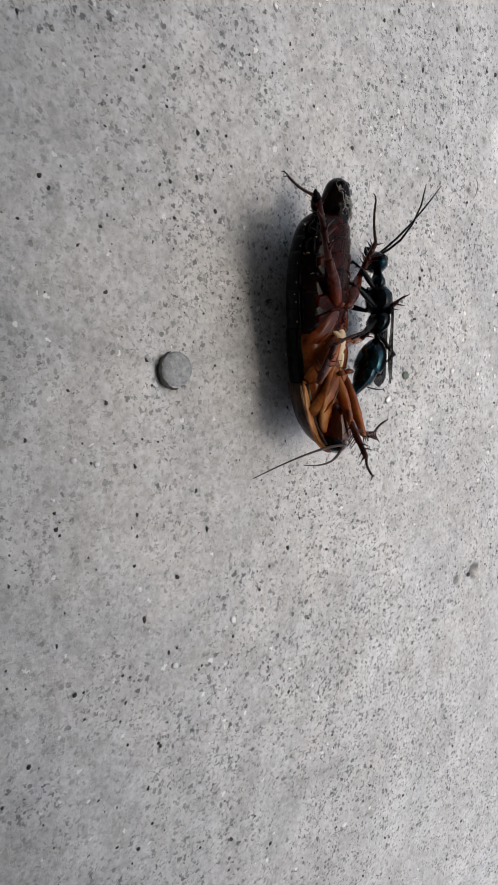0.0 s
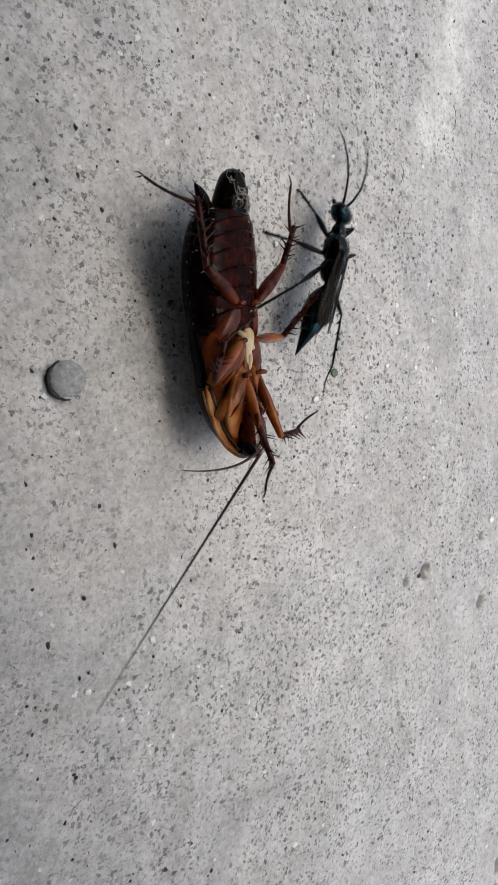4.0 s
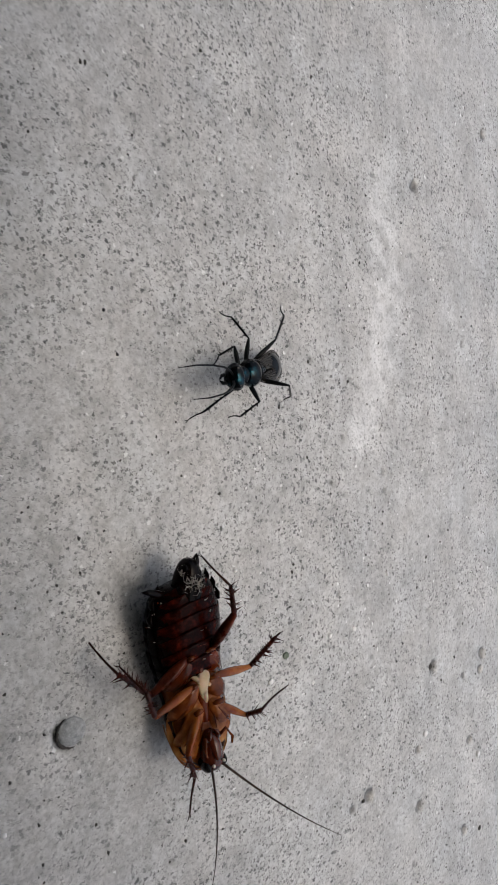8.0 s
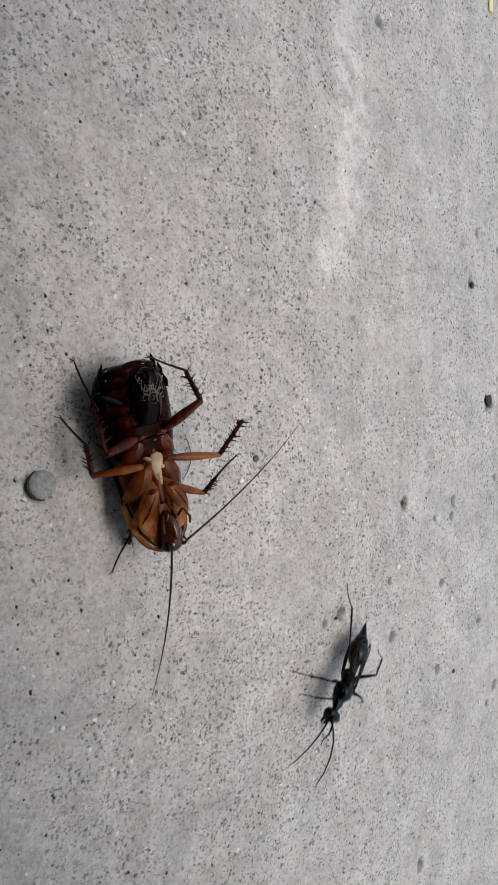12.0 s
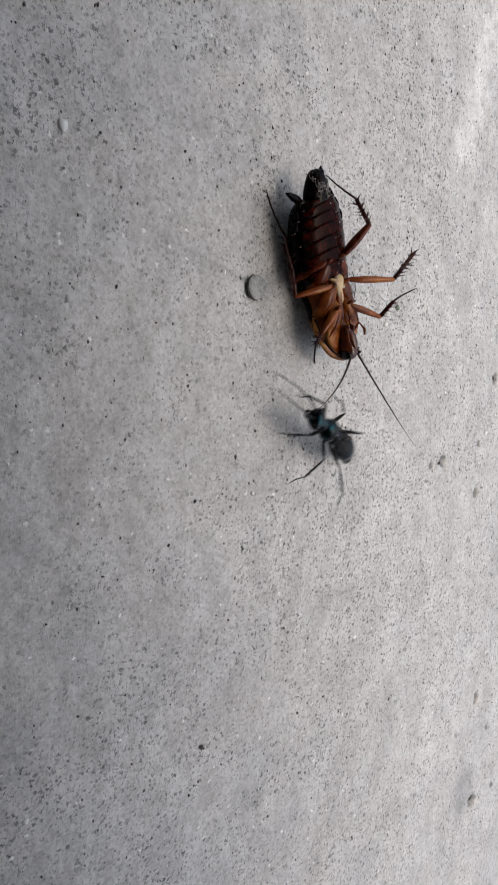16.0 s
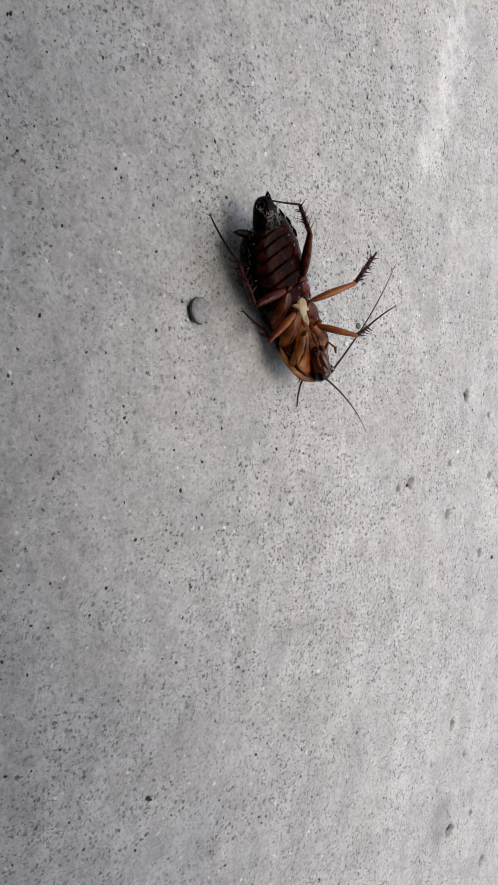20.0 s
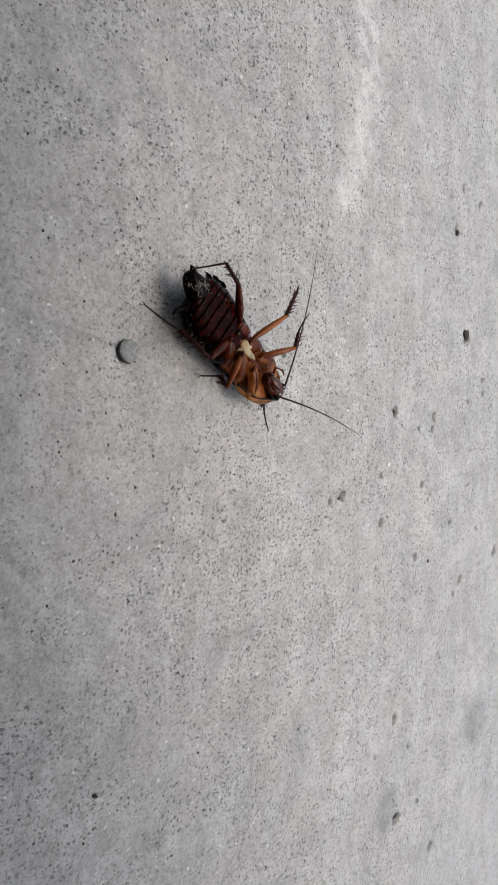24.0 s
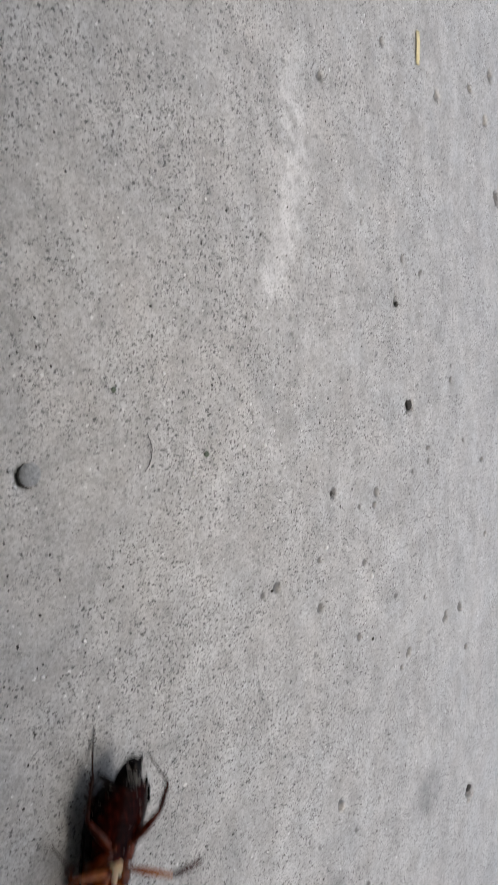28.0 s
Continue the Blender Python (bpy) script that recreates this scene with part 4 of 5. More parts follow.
    (-45.5, 59.4, 0.56),
    (-95.9, 27.7, 0.52),
    (-32.3, 20.0, 0.39),
    (44.2, -2.5, 0.38),
    (-28.6, 27.1, 0.57),
    (-27.7, -1.3, 0.33),
    (77.9, -11.0, 0.58),
    (44.6, -2.3, 0.43),
    (-14.5, -9.2, 0.38),
    (-56.3, 8.4, 0.44),
    (-13.0, 42.4, 0.48),
    (24.2, 0.1, 0.46),
    (34.7, -13.0, 0.44),
    (25.7, 14.4, 0.40),
    (-17.5, -14.5, 0.43),
    (-3.9, 122.6, 3.00),
    (136.0, 163.1, 3.04),
    (16.5, 83.8, 1.20),
    (35.6, 59.1, 0.82),
    (132.6, 86.7, 1.67),
    (-32.7, 116.3, 1.22),
    (60.6, 100.9, 1.01),
]
for k, (x, y, r) in enumerate(CRUMBS):
    flake(x, y, r * 0.6, GRIT, "dark_crumb", "small dark crumb of grit on the concrete", "crumb", 60 + k, group="dark crumbs on the floor")
MOSSY = [
    (1.2, 40.2, 0.83),
    (-13.3, 17.7, 0.63),
]
for k, (x, y, r) in enumerate(MOSSY):
    flake(x, y, r, MOSS, "green_crumb", "grey-green crumb of dry moss on the concrete", "crumb", 90 + k, 0.25)


def fibre(x, y, size):
    pts = [(0, 0, 0.25), (1.6, 0.5, 0.5), (3.2, 0.9, 0.4), (4.8, 0.7, 0.3), (6.2, -0.1, 0.35), (7.2, -1.0, 0.25)]
    pts = [Vector((a * size, b * size, c)) for a, b, c in pts]
    ob = part("fibre", tube(pts, [k * (1.0 if size > 0.9 else 0.55) for k in (0.06, 0.09, 0.09, 0.09, 0.08, 0.05)], 6), FIBRE, at=(x, y, ground_z(x + 3, y)))
    return tagged(ob, "thin curled dark plant fibre on the concrete", "fibre")


FIBRE_AT = [
    (-4.6, 24.7, 0.11),
    (-39.9, 68.2, 0.06),
    (-29.0, 54.9, 0.04),
]
for x, y, r in FIBRE_AT:
    fibre(x, y, min(1.0, r * 10))


def grit():
    """Loose sand grains bedded in the surface, too many to count."""
    rng = np.random.default_rng(21)
    count = 2600
    base = bmesh.new()
    bmesh.ops.create_icosphere(base, subdivisions=1, radius=1.0)
    shape = np.array([v.co[:] for v in base.verts])
    tris = np.array([[v.index for v in f.verts] for f in base.faces])
    base.free()
    x, y = rng.uniform(-100, 150, count), rng.uniform(-45, 130, count)
    r = 0.10 + 0.16 * rng.random(count) ** 3
    co = shape[None] * (1 + 0.3 * rng.standard_normal((count, len(shape), 1))) * r[:, None, None]
    co[..., 0] *= rng.uniform(0.8, 1.5, count)[:, None]
    co[..., 2] *= 0.6
    co += np.stack([x, y, r * 0.1 + ground_z(x, y)], -1)[:, None]
    me = bpy.data.meshes.new("grit")
    me.from_pydata((co.reshape(-1, 3) * MM).tolist(), [], (tris[None] + (np.arange(count) * len(shape))[:, None, None]).reshape(-1, 3).tolist())
    me.materials.append(GRIT)
    tagged(new("grit", me), "fine dark sand grains bedded in the concrete", "grit", kind="stuff")


grit()


# ---- what moves ----
ROACH = [
    (0, -5.2, 16.1, 1.1, -28, 1, 1.5),
    (3.5, -5.2, 16.1, 1.1, -28, 1, 1.5),
    (5.5, -5.0, 18.3, 0.0, 0, 0, 9.0),
    (6, -5.1, 18.0, 0.0, 0, 0, 8.0),
    (6.4, -4.0, 17.0, 0.0, 0, 0, 9.5),
    (7, -5.0, 17.3, 0.0, -0, 0, 7.1),
    (8, -5.0, 17.2, 0.0, 0, 0, 5.6),
    (9, -4.4, 16.7, 0.1, 1, 0, 5.6),
    (10, -3.8, 17.1, 0.0, 1, 0, 5.2),
    (11, -3.7, 15.6, 0.0, 0, 0, 9.1),
    (13.5, -2.6, 13.2, 0.0, 0, 0, 10.5),
    (14, -2.8, 12.9, 0.0, 0, 0, 12.1),
    (15, -2.8, 14.7, 0.0, -0, 0, 19.6),
    (16, -2.8, 12.6, 0.0, -1, 0, 18.7),
    (17, -2.8, 14.4, 0.0, -0, 0, 21.4),
    (18, -2.6, 14.8, 0.0, 0, 0, 21.5),
    (19, -2.6, 14.4, 0.0, 1, 0, 26.2),
    (20, -2.4, 15.5, 0.0, -0, 0, 29.2),
    (21, -2.5, 15.1, 0.1, 2, 0, 33.1),
    (23.5, -1.4, 20.9, 0.0, -1, 0, 45.5),
    (24, -1.3, 20.8, 0.0, -1, 0, 45.8),
    (25, -1.7, 20.4, 0.1, -3, 0, 45.8),
    (26, -0.5, 25.0, 0.1, -2, 0, 40.9),
    (27, 0.8, 25.4, 0.1, -4, 0, 42.7),
    (27.4, 13.4, 30.7, 0.0, 0, 0, 23.0),
    (27.7, 40.1, 11.9, 0.0, 0, 0, 1.0),
    (28, 70.7, 8.6, 0.1, 2, 0, -18.5),
]
FLY = [
    (0, -5.6, 25.1, 3.2, 68, 11, 177),
    (3.5, -5.6, 25.1, 3.2, 70, 11, 177),
    (4.3, -18.0, 42.0, 0.0, 0, 0, 150),
    (5.5, -25.2, 54.6, 0.0, 0, 0, 114),
    (5.8, -26.3, 57.6, 0.0, 0, 0, 120),
    (6, -27.0, 52.7, 0.0, 0, -10, 147),
    (6.4, -25.9, 52.2, 0.0, 0, 0, 175),
    (6.7, -25.3, 46.2, 2.0, 0, -16, 266),
    (7, -26.4, 41.1, 2.0, 0, -17, 273),
    (7.3, -49.3, 34.4, 2.0, 0, -16, 259),
    (7.6, -46.8, 30.9, 2.0, 0, -16, 275),
    (8, -47.4, 30.4, 2.0, 0, -21, 278),
    (8.4, -46.1, 29.4, 2.0, 0, -16, 283),
    (8.7, -27.6, 40.8, 2.0, 0, -12, 313),
    (9, -10.3, 43.4, 2.0, 0, -19, 298),
    (9.2, 3.2, 38.8, 2.0, 0, -12, 313),
    (9.6, 23.1, 36.2, 2.0, 0, -12, 268),
    (10, 30.7, 25.0, 2.0, 0, -22, 269),
    (10.4, 21.8, 24.7, 2.0, 0, -12, 205),
    (10.8, 26.1, 39.0, 0.0, 0, 0, 155),
    (10.95, 22.7, 56.2, 0.0, 0, -4, 103),
    (11, 22.6, 56.5, 0.0, 0, -4, 102),
    (11.05, 22.6, 56.8, 0.0, 0, -4, 100),
    (11.2, 28.7, 64.2, 0.0, 0, 0, 57),
    (11.5, 32.1, 62.9, 0.0, 0, 0, -16),
    (12.5, 58.0, 48.0, 0.0, 0, 0, -60),
    (13.4, 32.8, 23.9, 2.0, 0, -10, -104),
    (13.6, 46.9, 25.4, 0.0, 0, 0, -47),
    (13.9, 70.0, -4.9, 1.0, 0, -6, -95),
    (14, 69.7, -7.0, 1.0, 0, -6, -95),
    (14.2, 69.8, -8.3, 1.0, 0, -6, -94),
    (14.8, 73.5, -7.4, 1.0, 0, -6, -80),
    (15, 70.4, -7.4, 1.0, 0, -14, -93),
    (15.1, 69.1, -5.3, 1.0, 0, -6, -95),
    (15.2, 64.7, 2.1, 0.0, 0, 0, -163),
    (15.3, 64.1, 1.5, 0.0, 0, 0, -165),
    (15.4, 61.0, 9.2, 0.0, 0, 0, -196),
    (15.5, 54.3, 17.6, 0.0, 0, 0, -215),
    (15.6, 42.4, 26.3, 0.0, 0, 0, -206),
    (15.8, 25.1, 28.8, 0.0, 0, 0, -176),
    (16, 25.5, 14.0, 2.0, 0, -10, -119),
    (16.2, 26.9, 1.5, 2.0, 0, -12, -128),
    (16.6, 25.0, -6.6, 0.0, 0, 0, -206),
    (17, 6.0, -15.3, 0.0, 0, 3, -209),
    (17.4, -4.6, -17.5, 0.0, 0, 0, -233),
    (17.6, -13.9, -11.6, 0.0, 0, 0, -250),
    (17.7, -28.9, -16.4, 0.0, 0, 0, -236),
    (17.8, -41.3, -8.9, 0.0, 0, 0, -250),
    (17.9, -41.4, -2.4, 0.0, 0, 0, -286),
    (18, -42.4, 1.4, 0.0, 0, -4, -287),
    (18.3, -43.3, 15.1, 0.0, 0, 0, -334),
    (18.4, -40.0, -1.7, 0.0, 0, 0, -364),
    (18.5, -29.0, -12.8, 0.0, 0, 0, -361),
    (18.6, -19.7, -21.6, 0.0, 0, 0, -354),
    (18.8, -8.9, -40.1, 0.0, 0, 0, -348),
    (19, 10.2, -30.1, 0.0, 0, 0, -324),
    (19.1, 29.7, -23.9, 0.0, 0, 0, -321),
    (19.2, 39.9, -25.2, 0.0, 0, 0, -328),
    (19.3, 50.8, -25.1, 0.0, 0, 0, -326),
    (19.4, 84.4, -24.0, 0.0, 0, 0, -340),
    (20, 150.0, -20.0, 0.0, 0, 0, -300),
    (21.5, 190.0, 40.0, 0.0, 0, 0, -250),
    (24, 185.0, 80.0, 0.0, 0, 0, -190),
    (24.6, 145.4, 72.6, 0.0, 0, 0, -159),
    (24.8, 112.5, 63.7, 0.0, 0, 0, -157),
    (24.9, 95.4, 45.3, 0.0, 0, 0, -150),
    (25, 83.9, 38.5, 0.0, 0, -9, -157),
    (25.1, 66.5, 29.4, 0.0, 0, 0, -164),
    (25.3, 44.4, 17.2, 0.0, 0, 0, -176),
    (25.6, 25.3, 32.1, 0.0, 0, 0, -199),
    (25.8, 21.4, 38.3, 2.0, 0, -20, -168),
    (26, 20.8, 41.1, 2.0, 0, -26, -146),
    (26.5, 20.3, 39.9, 2.0, 0, -20, -140),
    (27, 21.9, 47.8, 0.0, 0, -4, -154),
    (27.4, 42.8, 39.0, 0.0, 0, 0, -183),
    (27.7, 71.4, 13.2, 0.0, 0, 0, -184),
    (28, 105.0, 12.0, 0.0, 0, 0, -188),
]


def key_leg(leg, rows):
    """Keys for one leg from (seconds, knee, ankle, toe) in the thing's space; the pieces keep their lengths."""
    up, shin, foot, hip, knee, ankle, toe = leg
    a, b, c = [], [], []
    for t, k, n, e in rows:
        turn = turn_to(knee - hip, k - hip)
        back = turn.inverted()
        k = hip + turn @ (knee - hip)
        bend = turn_to(ankle - knee, n - k)
        n = k + bend @ (ankle - knee)
        a.append((t, Matrix.Translation(hip * MM) @ turn))
        b.append((t, Matrix.Translation((knee - hip) * MM) @ back @ bend))
        c.append((t, Matrix.Translation((back @ (n - hip)) * MM) @ back @ turn_to(toe - ankle, e - n)))
    walk(up, a)
    walk(shin, b)
    walk(foot, c)


ROACH_POSES = {  # seconds, knee, ankle, toe
    "hind_left": [
        (0, -6.3, 8.3, 6.4, -10.7, 8.0, 8.6, -16.4, 10.4, 7.9),
        (3.5, -6.3, 8.3, 6.4, -10.7, 8.0, 8.6, -16.4, 10.4, 7.9),
        (5.5, -5.1, 0.6, 12.9, -9.9, 1.3, 13.8, -15.8, -0.8, 13.1),
        (6, -5.1, 0.6, 12.9, -9.9, 1.3, 13.8, -15.8, -0.8, 13.1),
        (7, -6.6, 3.8, 12.2, -11.1, 4.5, 10.1, -16.2, 1.6, 7.9),
        (8, -8.0, 3.8, 10.9, -10.8, 6.3, 7.7, -15.9, 3.2, 5.8),
        (9, -7.5, 6.4, 9.7, -11.4, 8.0, 7.1, -15.1, 3.3, 8.9),
        (10, -5.7, 8.6, 6.3, -10.5, 9.0, 5.6, -15.0, 4.7, 6.7),
        (11, -5.2, 8.7, 8.0, -10.1, 8.4, 7.1, -13.6, 3.5, 8.7),
        (14, -6.6, 6.7, 10.4, -11.1, 5.4, 8.8, -13.0, 0.5, 5.5),
        (15, -5.7, 8.6, 7.4, -10.4, 7.1, 7.1, -13.5, 1.8, 7.9),
        (16, -6.4, 7.6, 9.2, -11.1, 6.9, 7.9, -15.8, 4.3, 4.6),
        (17, -7.3, 7.1, 8.9, -12.0, 6.7, 7.6, -15.2, 3.3, 3.4),
        (18, -8.2, 5.8, 9.1, -12.3, 7.3, 6.9, -15.9, 2.5, 5.1),
        (19, -7.1, 7.7, 7.3, -11.9, 8.2, 6.6, -15.9, 5.2, 2.8),
        (20, -8.6, 5.5, 8.3, -13.5, 5.4, 8.2, -16.6, 0.2, 6.5),
        (21, -8.5, 4.3, 9.8, -13.3, 5.1, 9.1, -17.3, 0.7, 7.1),
        (24, -7.9, 6.9, 7.2, -12.8, 7.1, 7.5, -15.5, 3.2, 3.3),
        (25, -7.6, 7.2, 7.3, -12.4, 6.7, 7.7, -15.4, 3.0, 3.6),
        (26, -8.0, 6.7, 7.4, -12.2, 4.5, 8.7, -14.1, -1.1, 6.7),
        (27, -7.9, 6.8, 7.3, -11.8, 3.7, 7.5, -13.3, -0.8, 3.5),
        (28, -8.1, 6.5, 7.8, -12.7, 8.0, 7.0, -17.1, 4.4, 4.4),
    ],
    "mid_left": [
        (0, 1.7, 11.5, 6.0, -3.4, 12.2, 10.7, -4.1, 12.9, 11.7),
        (3.5, 1.7, 11.5, 6.0, -3.4, 12.2, 10.7, -4.1, 12.9, 11.7),
        (5.5, 2.7, 10.9, 3.7, -1.9, 12.3, 8.7, -2.1, 15.3, 7.9),
        (6, 2.7, 10.9, 3.7, -1.9, 12.3, 8.7, -2.1, 15.3, 7.9),
        (7, 3.2, 11.0, 4.3, -1.6, 12.3, 9.2, -1.8, 15.3, 8.4),
        (8, 4.5, 10.7, 4.3, -0.5, 13.2, 8.5, -0.7, 16.2, 7.7),
        (9, 4.3, 11.1, 5.6, -0.9, 12.8, 9.9, -1.1, 15.8, 9.1),
        (10, 3.1, 11.2, 4.9, -2.1, 11.9, 9.6, -2.3, 14.9, 8.8),
        (11, 3.4, 11.3, 5.8, -1.5, 12.1, 10.8, -1.7, 15.1, 10.0),
        (14, 4.3, 10.9, 8.7, 1.3, 17.2, 8.6, 1.1, 20.2, 7.8),
        (15, 3.4, 11.4, 7.2, 0.6, 17.7, 7.9, 0.4, 20.7, 7.1),
        (16, 3.9, 10.5, 10.5, 0.5, 16.5, 11.8, 0.3, 19.5, 11.0),
        (17, 4.6, 10.7, 9.3, 1.1, 16.5, 11.0, 0.9, 19.5, 10.2),
        (18, 2.8, 11.2, 9.2, 0.4, 17.6, 10.3, 0.2, 20.6, 9.5),
        (19, 2.9, 11.2, 9.1, 0.8, 17.9, 9.3, 0.6, 20.9, 8.5),
        (20, 2.8, 11.1, 9.6, 0.7, 17.7, 10.0, 0.5, 20.7, 9.2),
        (21, 2.6, 11.3, 8.9, 0.2, 17.8, 9.2, -0.0, 20.8, 8.4),
        (24, 4.3, 11.0, 8.5, 4.0, 17.9, 7.8, 3.8, 20.9, 7.0),
        (25, 5.3, 10.7, 8.4, 5.3, 17.5, 7.3, 5.1, 20.5, 6.5),
        (26, 5.4, 10.6, 8.5, 5.4, 17.5, 7.6, 5.2, 20.5, 6.8),
        (27, 5.3, 10.5, 9.0, 5.8, 17.5, 8.2, 5.6, 20.5, 7.4),
        (28, 3.4, 11.0, 9.6, 2.1, 17.8, 9.8, 1.9, 20.8, 9.0),
    ],
    "fore_left": [
        (0, 13.2, 1.2, 9.4, 13.5, 4.8, 9.9, 12.5, 10.8, 10.2),
        (3.5, 13.2, 1.2, 9.4, 13.5, 4.8, 9.9, 12.5, 10.8, 10.2),
        (5.5, 9.1, 8.4, 4.5, 7.8, 10.4, 7.5, 5.4, 16.0, 7.3),
        (6, 9.1, 8.4, 4.5, 7.8, 10.4, 7.5, 5.4, 16.0, 7.3),
        (7, 10.0, 8.1, 5.1, 8.1, 9.4, 8.2, 6.3, 15.0, 7.0),
        (8, 10.7, 7.6, 5.6, 9.1, 8.2, 8.9, 8.2, 14.1, 8.3),
        (9, 10.3, 7.9, 5.6, 7.8, 9.3, 8.1, 6.8, 15.1, 6.6),
        (10, 9.1, 8.5, 5.0, 6.6, 9.3, 7.7, 4.3, 14.8, 6.8),
        (11, 9.2, 8.5, 5.0, 6.7, 9.2, 7.8, 4.6, 14.8, 7.3),
        (14, 9.9, 8.3, 5.8, 7.5, 9.0, 8.7, 6.3, 14.8, 7.5),
        (15, 10.2, 8.1, 7.0, 9.7, 11.8, 6.5, 8.1, 17.6, 7.0),
        (16, 10.0, 8.1, 8.1, 7.6, 10.1, 10.3, 7.1, 16.1, 11.0),
        (17, 10.6, 7.8, 6.9, 9.2, 11.4, 7.5, 8.4, 17.1, 9.0),
        (18, 10.3, 7.7, 8.6, 10.3, 11.4, 9.4, 9.1, 17.2, 10.6),
        (19, 10.9, 7.1, 8.9, 10.6, 10.9, 8.7, 10.2, 16.9, 9.3),
        (20, 10.5, 6.7, 10.2, 10.8, 10.5, 10.1, 10.0, 16.1, 12.1),
        (21, 10.0, 7.0, 10.5, 10.7, 10.7, 9.9, 9.0, 15.8, 12.6),
        (24, 9.9, 7.8, 9.2, 9.1, 11.5, 8.6, 9.9, 17.3, 7.5),
        (25, 10.7, 7.3, 9.0, 10.3, 10.9, 7.9, 11.2, 16.7, 6.8),
        (26, 10.8, 7.5, 8.0, 11.2, 11.1, 7.0, 11.4, 17.1, 6.3),
        (27, 11.4, 6.2, 9.5, 12.4, 9.8, 8.7, 13.8, 15.7, 8.4),
        (28, 11.4, 6.2, 9.5, 12.4, 9.8, 8.7, 13.8, 15.7, 8.4),
    ],
    "hind_right": [
        (0, -7.0, -7.0, 7.0, -13.0, -6.0, 5.5, -15.0, -12.0, 4.5),
        (3.5, -7.0, -7.0, 7.0, -13.0, -6.0, 5.5, -15.0, -12.0, 4.5),
        (5.5, 1.0, -7.4, 4.1, -5.4, -10.3, 6.0, -12.6, -11.8, 3.1),
        (6, 1.0, -7.4, 4.1, -5.4, -10.3, 6.0, -12.6, -11.8, 3.1),
        (7, 0.6, -8.1, 5.3, -4.7, -12.8, 7.2, -6.7, -12.5, 0.2),
        (8, 0.7, -8.0, 5.4, -4.7, -12.9, 6.3, -7.7, -13.2, 0.2),
        (9, -0.8, -8.7, 7.5, -5.9, -10.3, 2.5, -12.6, -14.3, 2.0),
        (10, -0.5, -8.7, 6.6, -5.4, -9.1, 1.1, -12.3, -12.0, 0.2),
        (11, -1.7, -8.7, 8.6, -6.7, -6.9, 3.6, -14.0, -7.7, 0.7),
        (14, -2.5, -9.0, 7.9, -9.8, -8.9, 7.0, -17.4, -10.3, 5.9),
        (15, -3.0, -8.3, 3.7, -10.2, -8.8, 2.3, -17.5, -10.7, 0.3),
        (16, -0.5, -6.9, 2.2, -7.9, -6.2, 2.2, -15.5, -7.3, 1.0),
        (17, -0.2, -8.3, 4.7, -7.4, -7.1, 4.3, -14.9, -8.3, 2.2),
        (18, -2.7, -8.9, 5.3, -7.6, -5.6, 1.0, -15.2, -5.9, 0.2),
        (19, -2.9, -9.0, 7.4, -8.9, -6.7, 3.8, -16.6, -6.9, 2.2),
        (20, -3.1, -9.0, 5.8, -10.3, -8.1, 4.6, -17.9, -8.4, 2.9),
        (21, -3.5, -9.0, 7.1, -10.6, -7.9, 5.6, -18.3, -7.9, 4.0),
        (24, -4.5, -8.7, 7.8, -11.1, -7.9, 4.6, -18.7, -9.3, 3.4),
        (25, -4.4, -8.7, 7.8, -11.0, -7.8, 4.6, -18.6, -9.6, 4.1),
        (26, -4.8, -8.6, 6.0, -11.6, -10.3, 3.8, -18.3, -12.2, 0.2),
        (27, -4.6, -8.7, 6.0, -11.0, -9.2, 2.4, -18.1, -9.6, 0.2),
        (28, -6.8, -6.9, 4.2, -13.7, -5.9, 1.8, -21.0, -6.2, 0.2),
    ],
    "mid_right": [
        (0, 5.5, -7.5, 6.5, 1.8, -8.0, 8.2, 0.5, -4.0, 10.5),
        (3.5, 5.5, -7.5, 6.5, 1.8, -8.0, 8.2, 0.5, -4.0, 10.5),
        (5.5, 2.4, -9.4, 8.6, -1.8, -10.6, 9.2, -5.0, -12.0, 5.6),
        (6, 2.4, -9.4, 8.6, -1.8, -10.6, 9.2, -5.0, -12.0, 5.6),
        (7, 2.4, -9.5, 8.5, -1.9, -10.6, 9.1, -5.0, -12.1, 5.5),
        (8, 2.2, -9.5, 8.2, -2.1, -10.7, 8.9, -5.3, -12.1, 5.3),
        (9, 3.3, -9.0, 4.3, -1.0, -10.2, 5.0, -4.1, -11.6, 1.4),
        (10, 3.0, -8.9, 3.9, -1.3, -8.9, 2.6, -4.8, -11.7, 0.4),
        (11, 1.8, -9.3, 4.6, -2.6, -9.1, 3.7, -6.6, -11.4, 1.9),
        (14, 0.5, -8.8, 3.5, -3.9, -8.2, 3.1, -8.3, -9.8, 1.5),
        (15, 1.6, -9.5, 5.4, -2.7, -8.9, 5.0, -7.2, -10.6, 3.4),
        (16, 1.4, -9.3, 4.5, -3.0, -8.7, 4.5, -8.0, -8.6, 4.1),
        (17, 1.7, -9.1, 3.9, -2.3, -10.4, 5.3, -6.8, -11.2, 3.4),
        (18, 2.6, -9.3, 4.8, 0.2, -6.5, 2.3, -3.7, -9.7, 2.1),
        (19, 1.8, -9.7, 6.5, -0.0, -7.0, 3.5, -4.5, -9.2, 3.0),
        (20, 2.8, -9.6, 6.8, 2.1, -6.9, 3.4, -2.3, -9.1, 2.9),
        (21, 2.4, -9.6, 7.6, 2.0, -6.9, 4.1, -2.4, -9.2, 3.6),
        (24, 2.0, -9.6, 7.9, 1.7, -7.1, 4.3, -2.0, -10.4, 4.3),
        (25, 2.5, -9.6, 7.1, 2.6, -7.3, 3.3, -1.3, -9.7, 1.2),
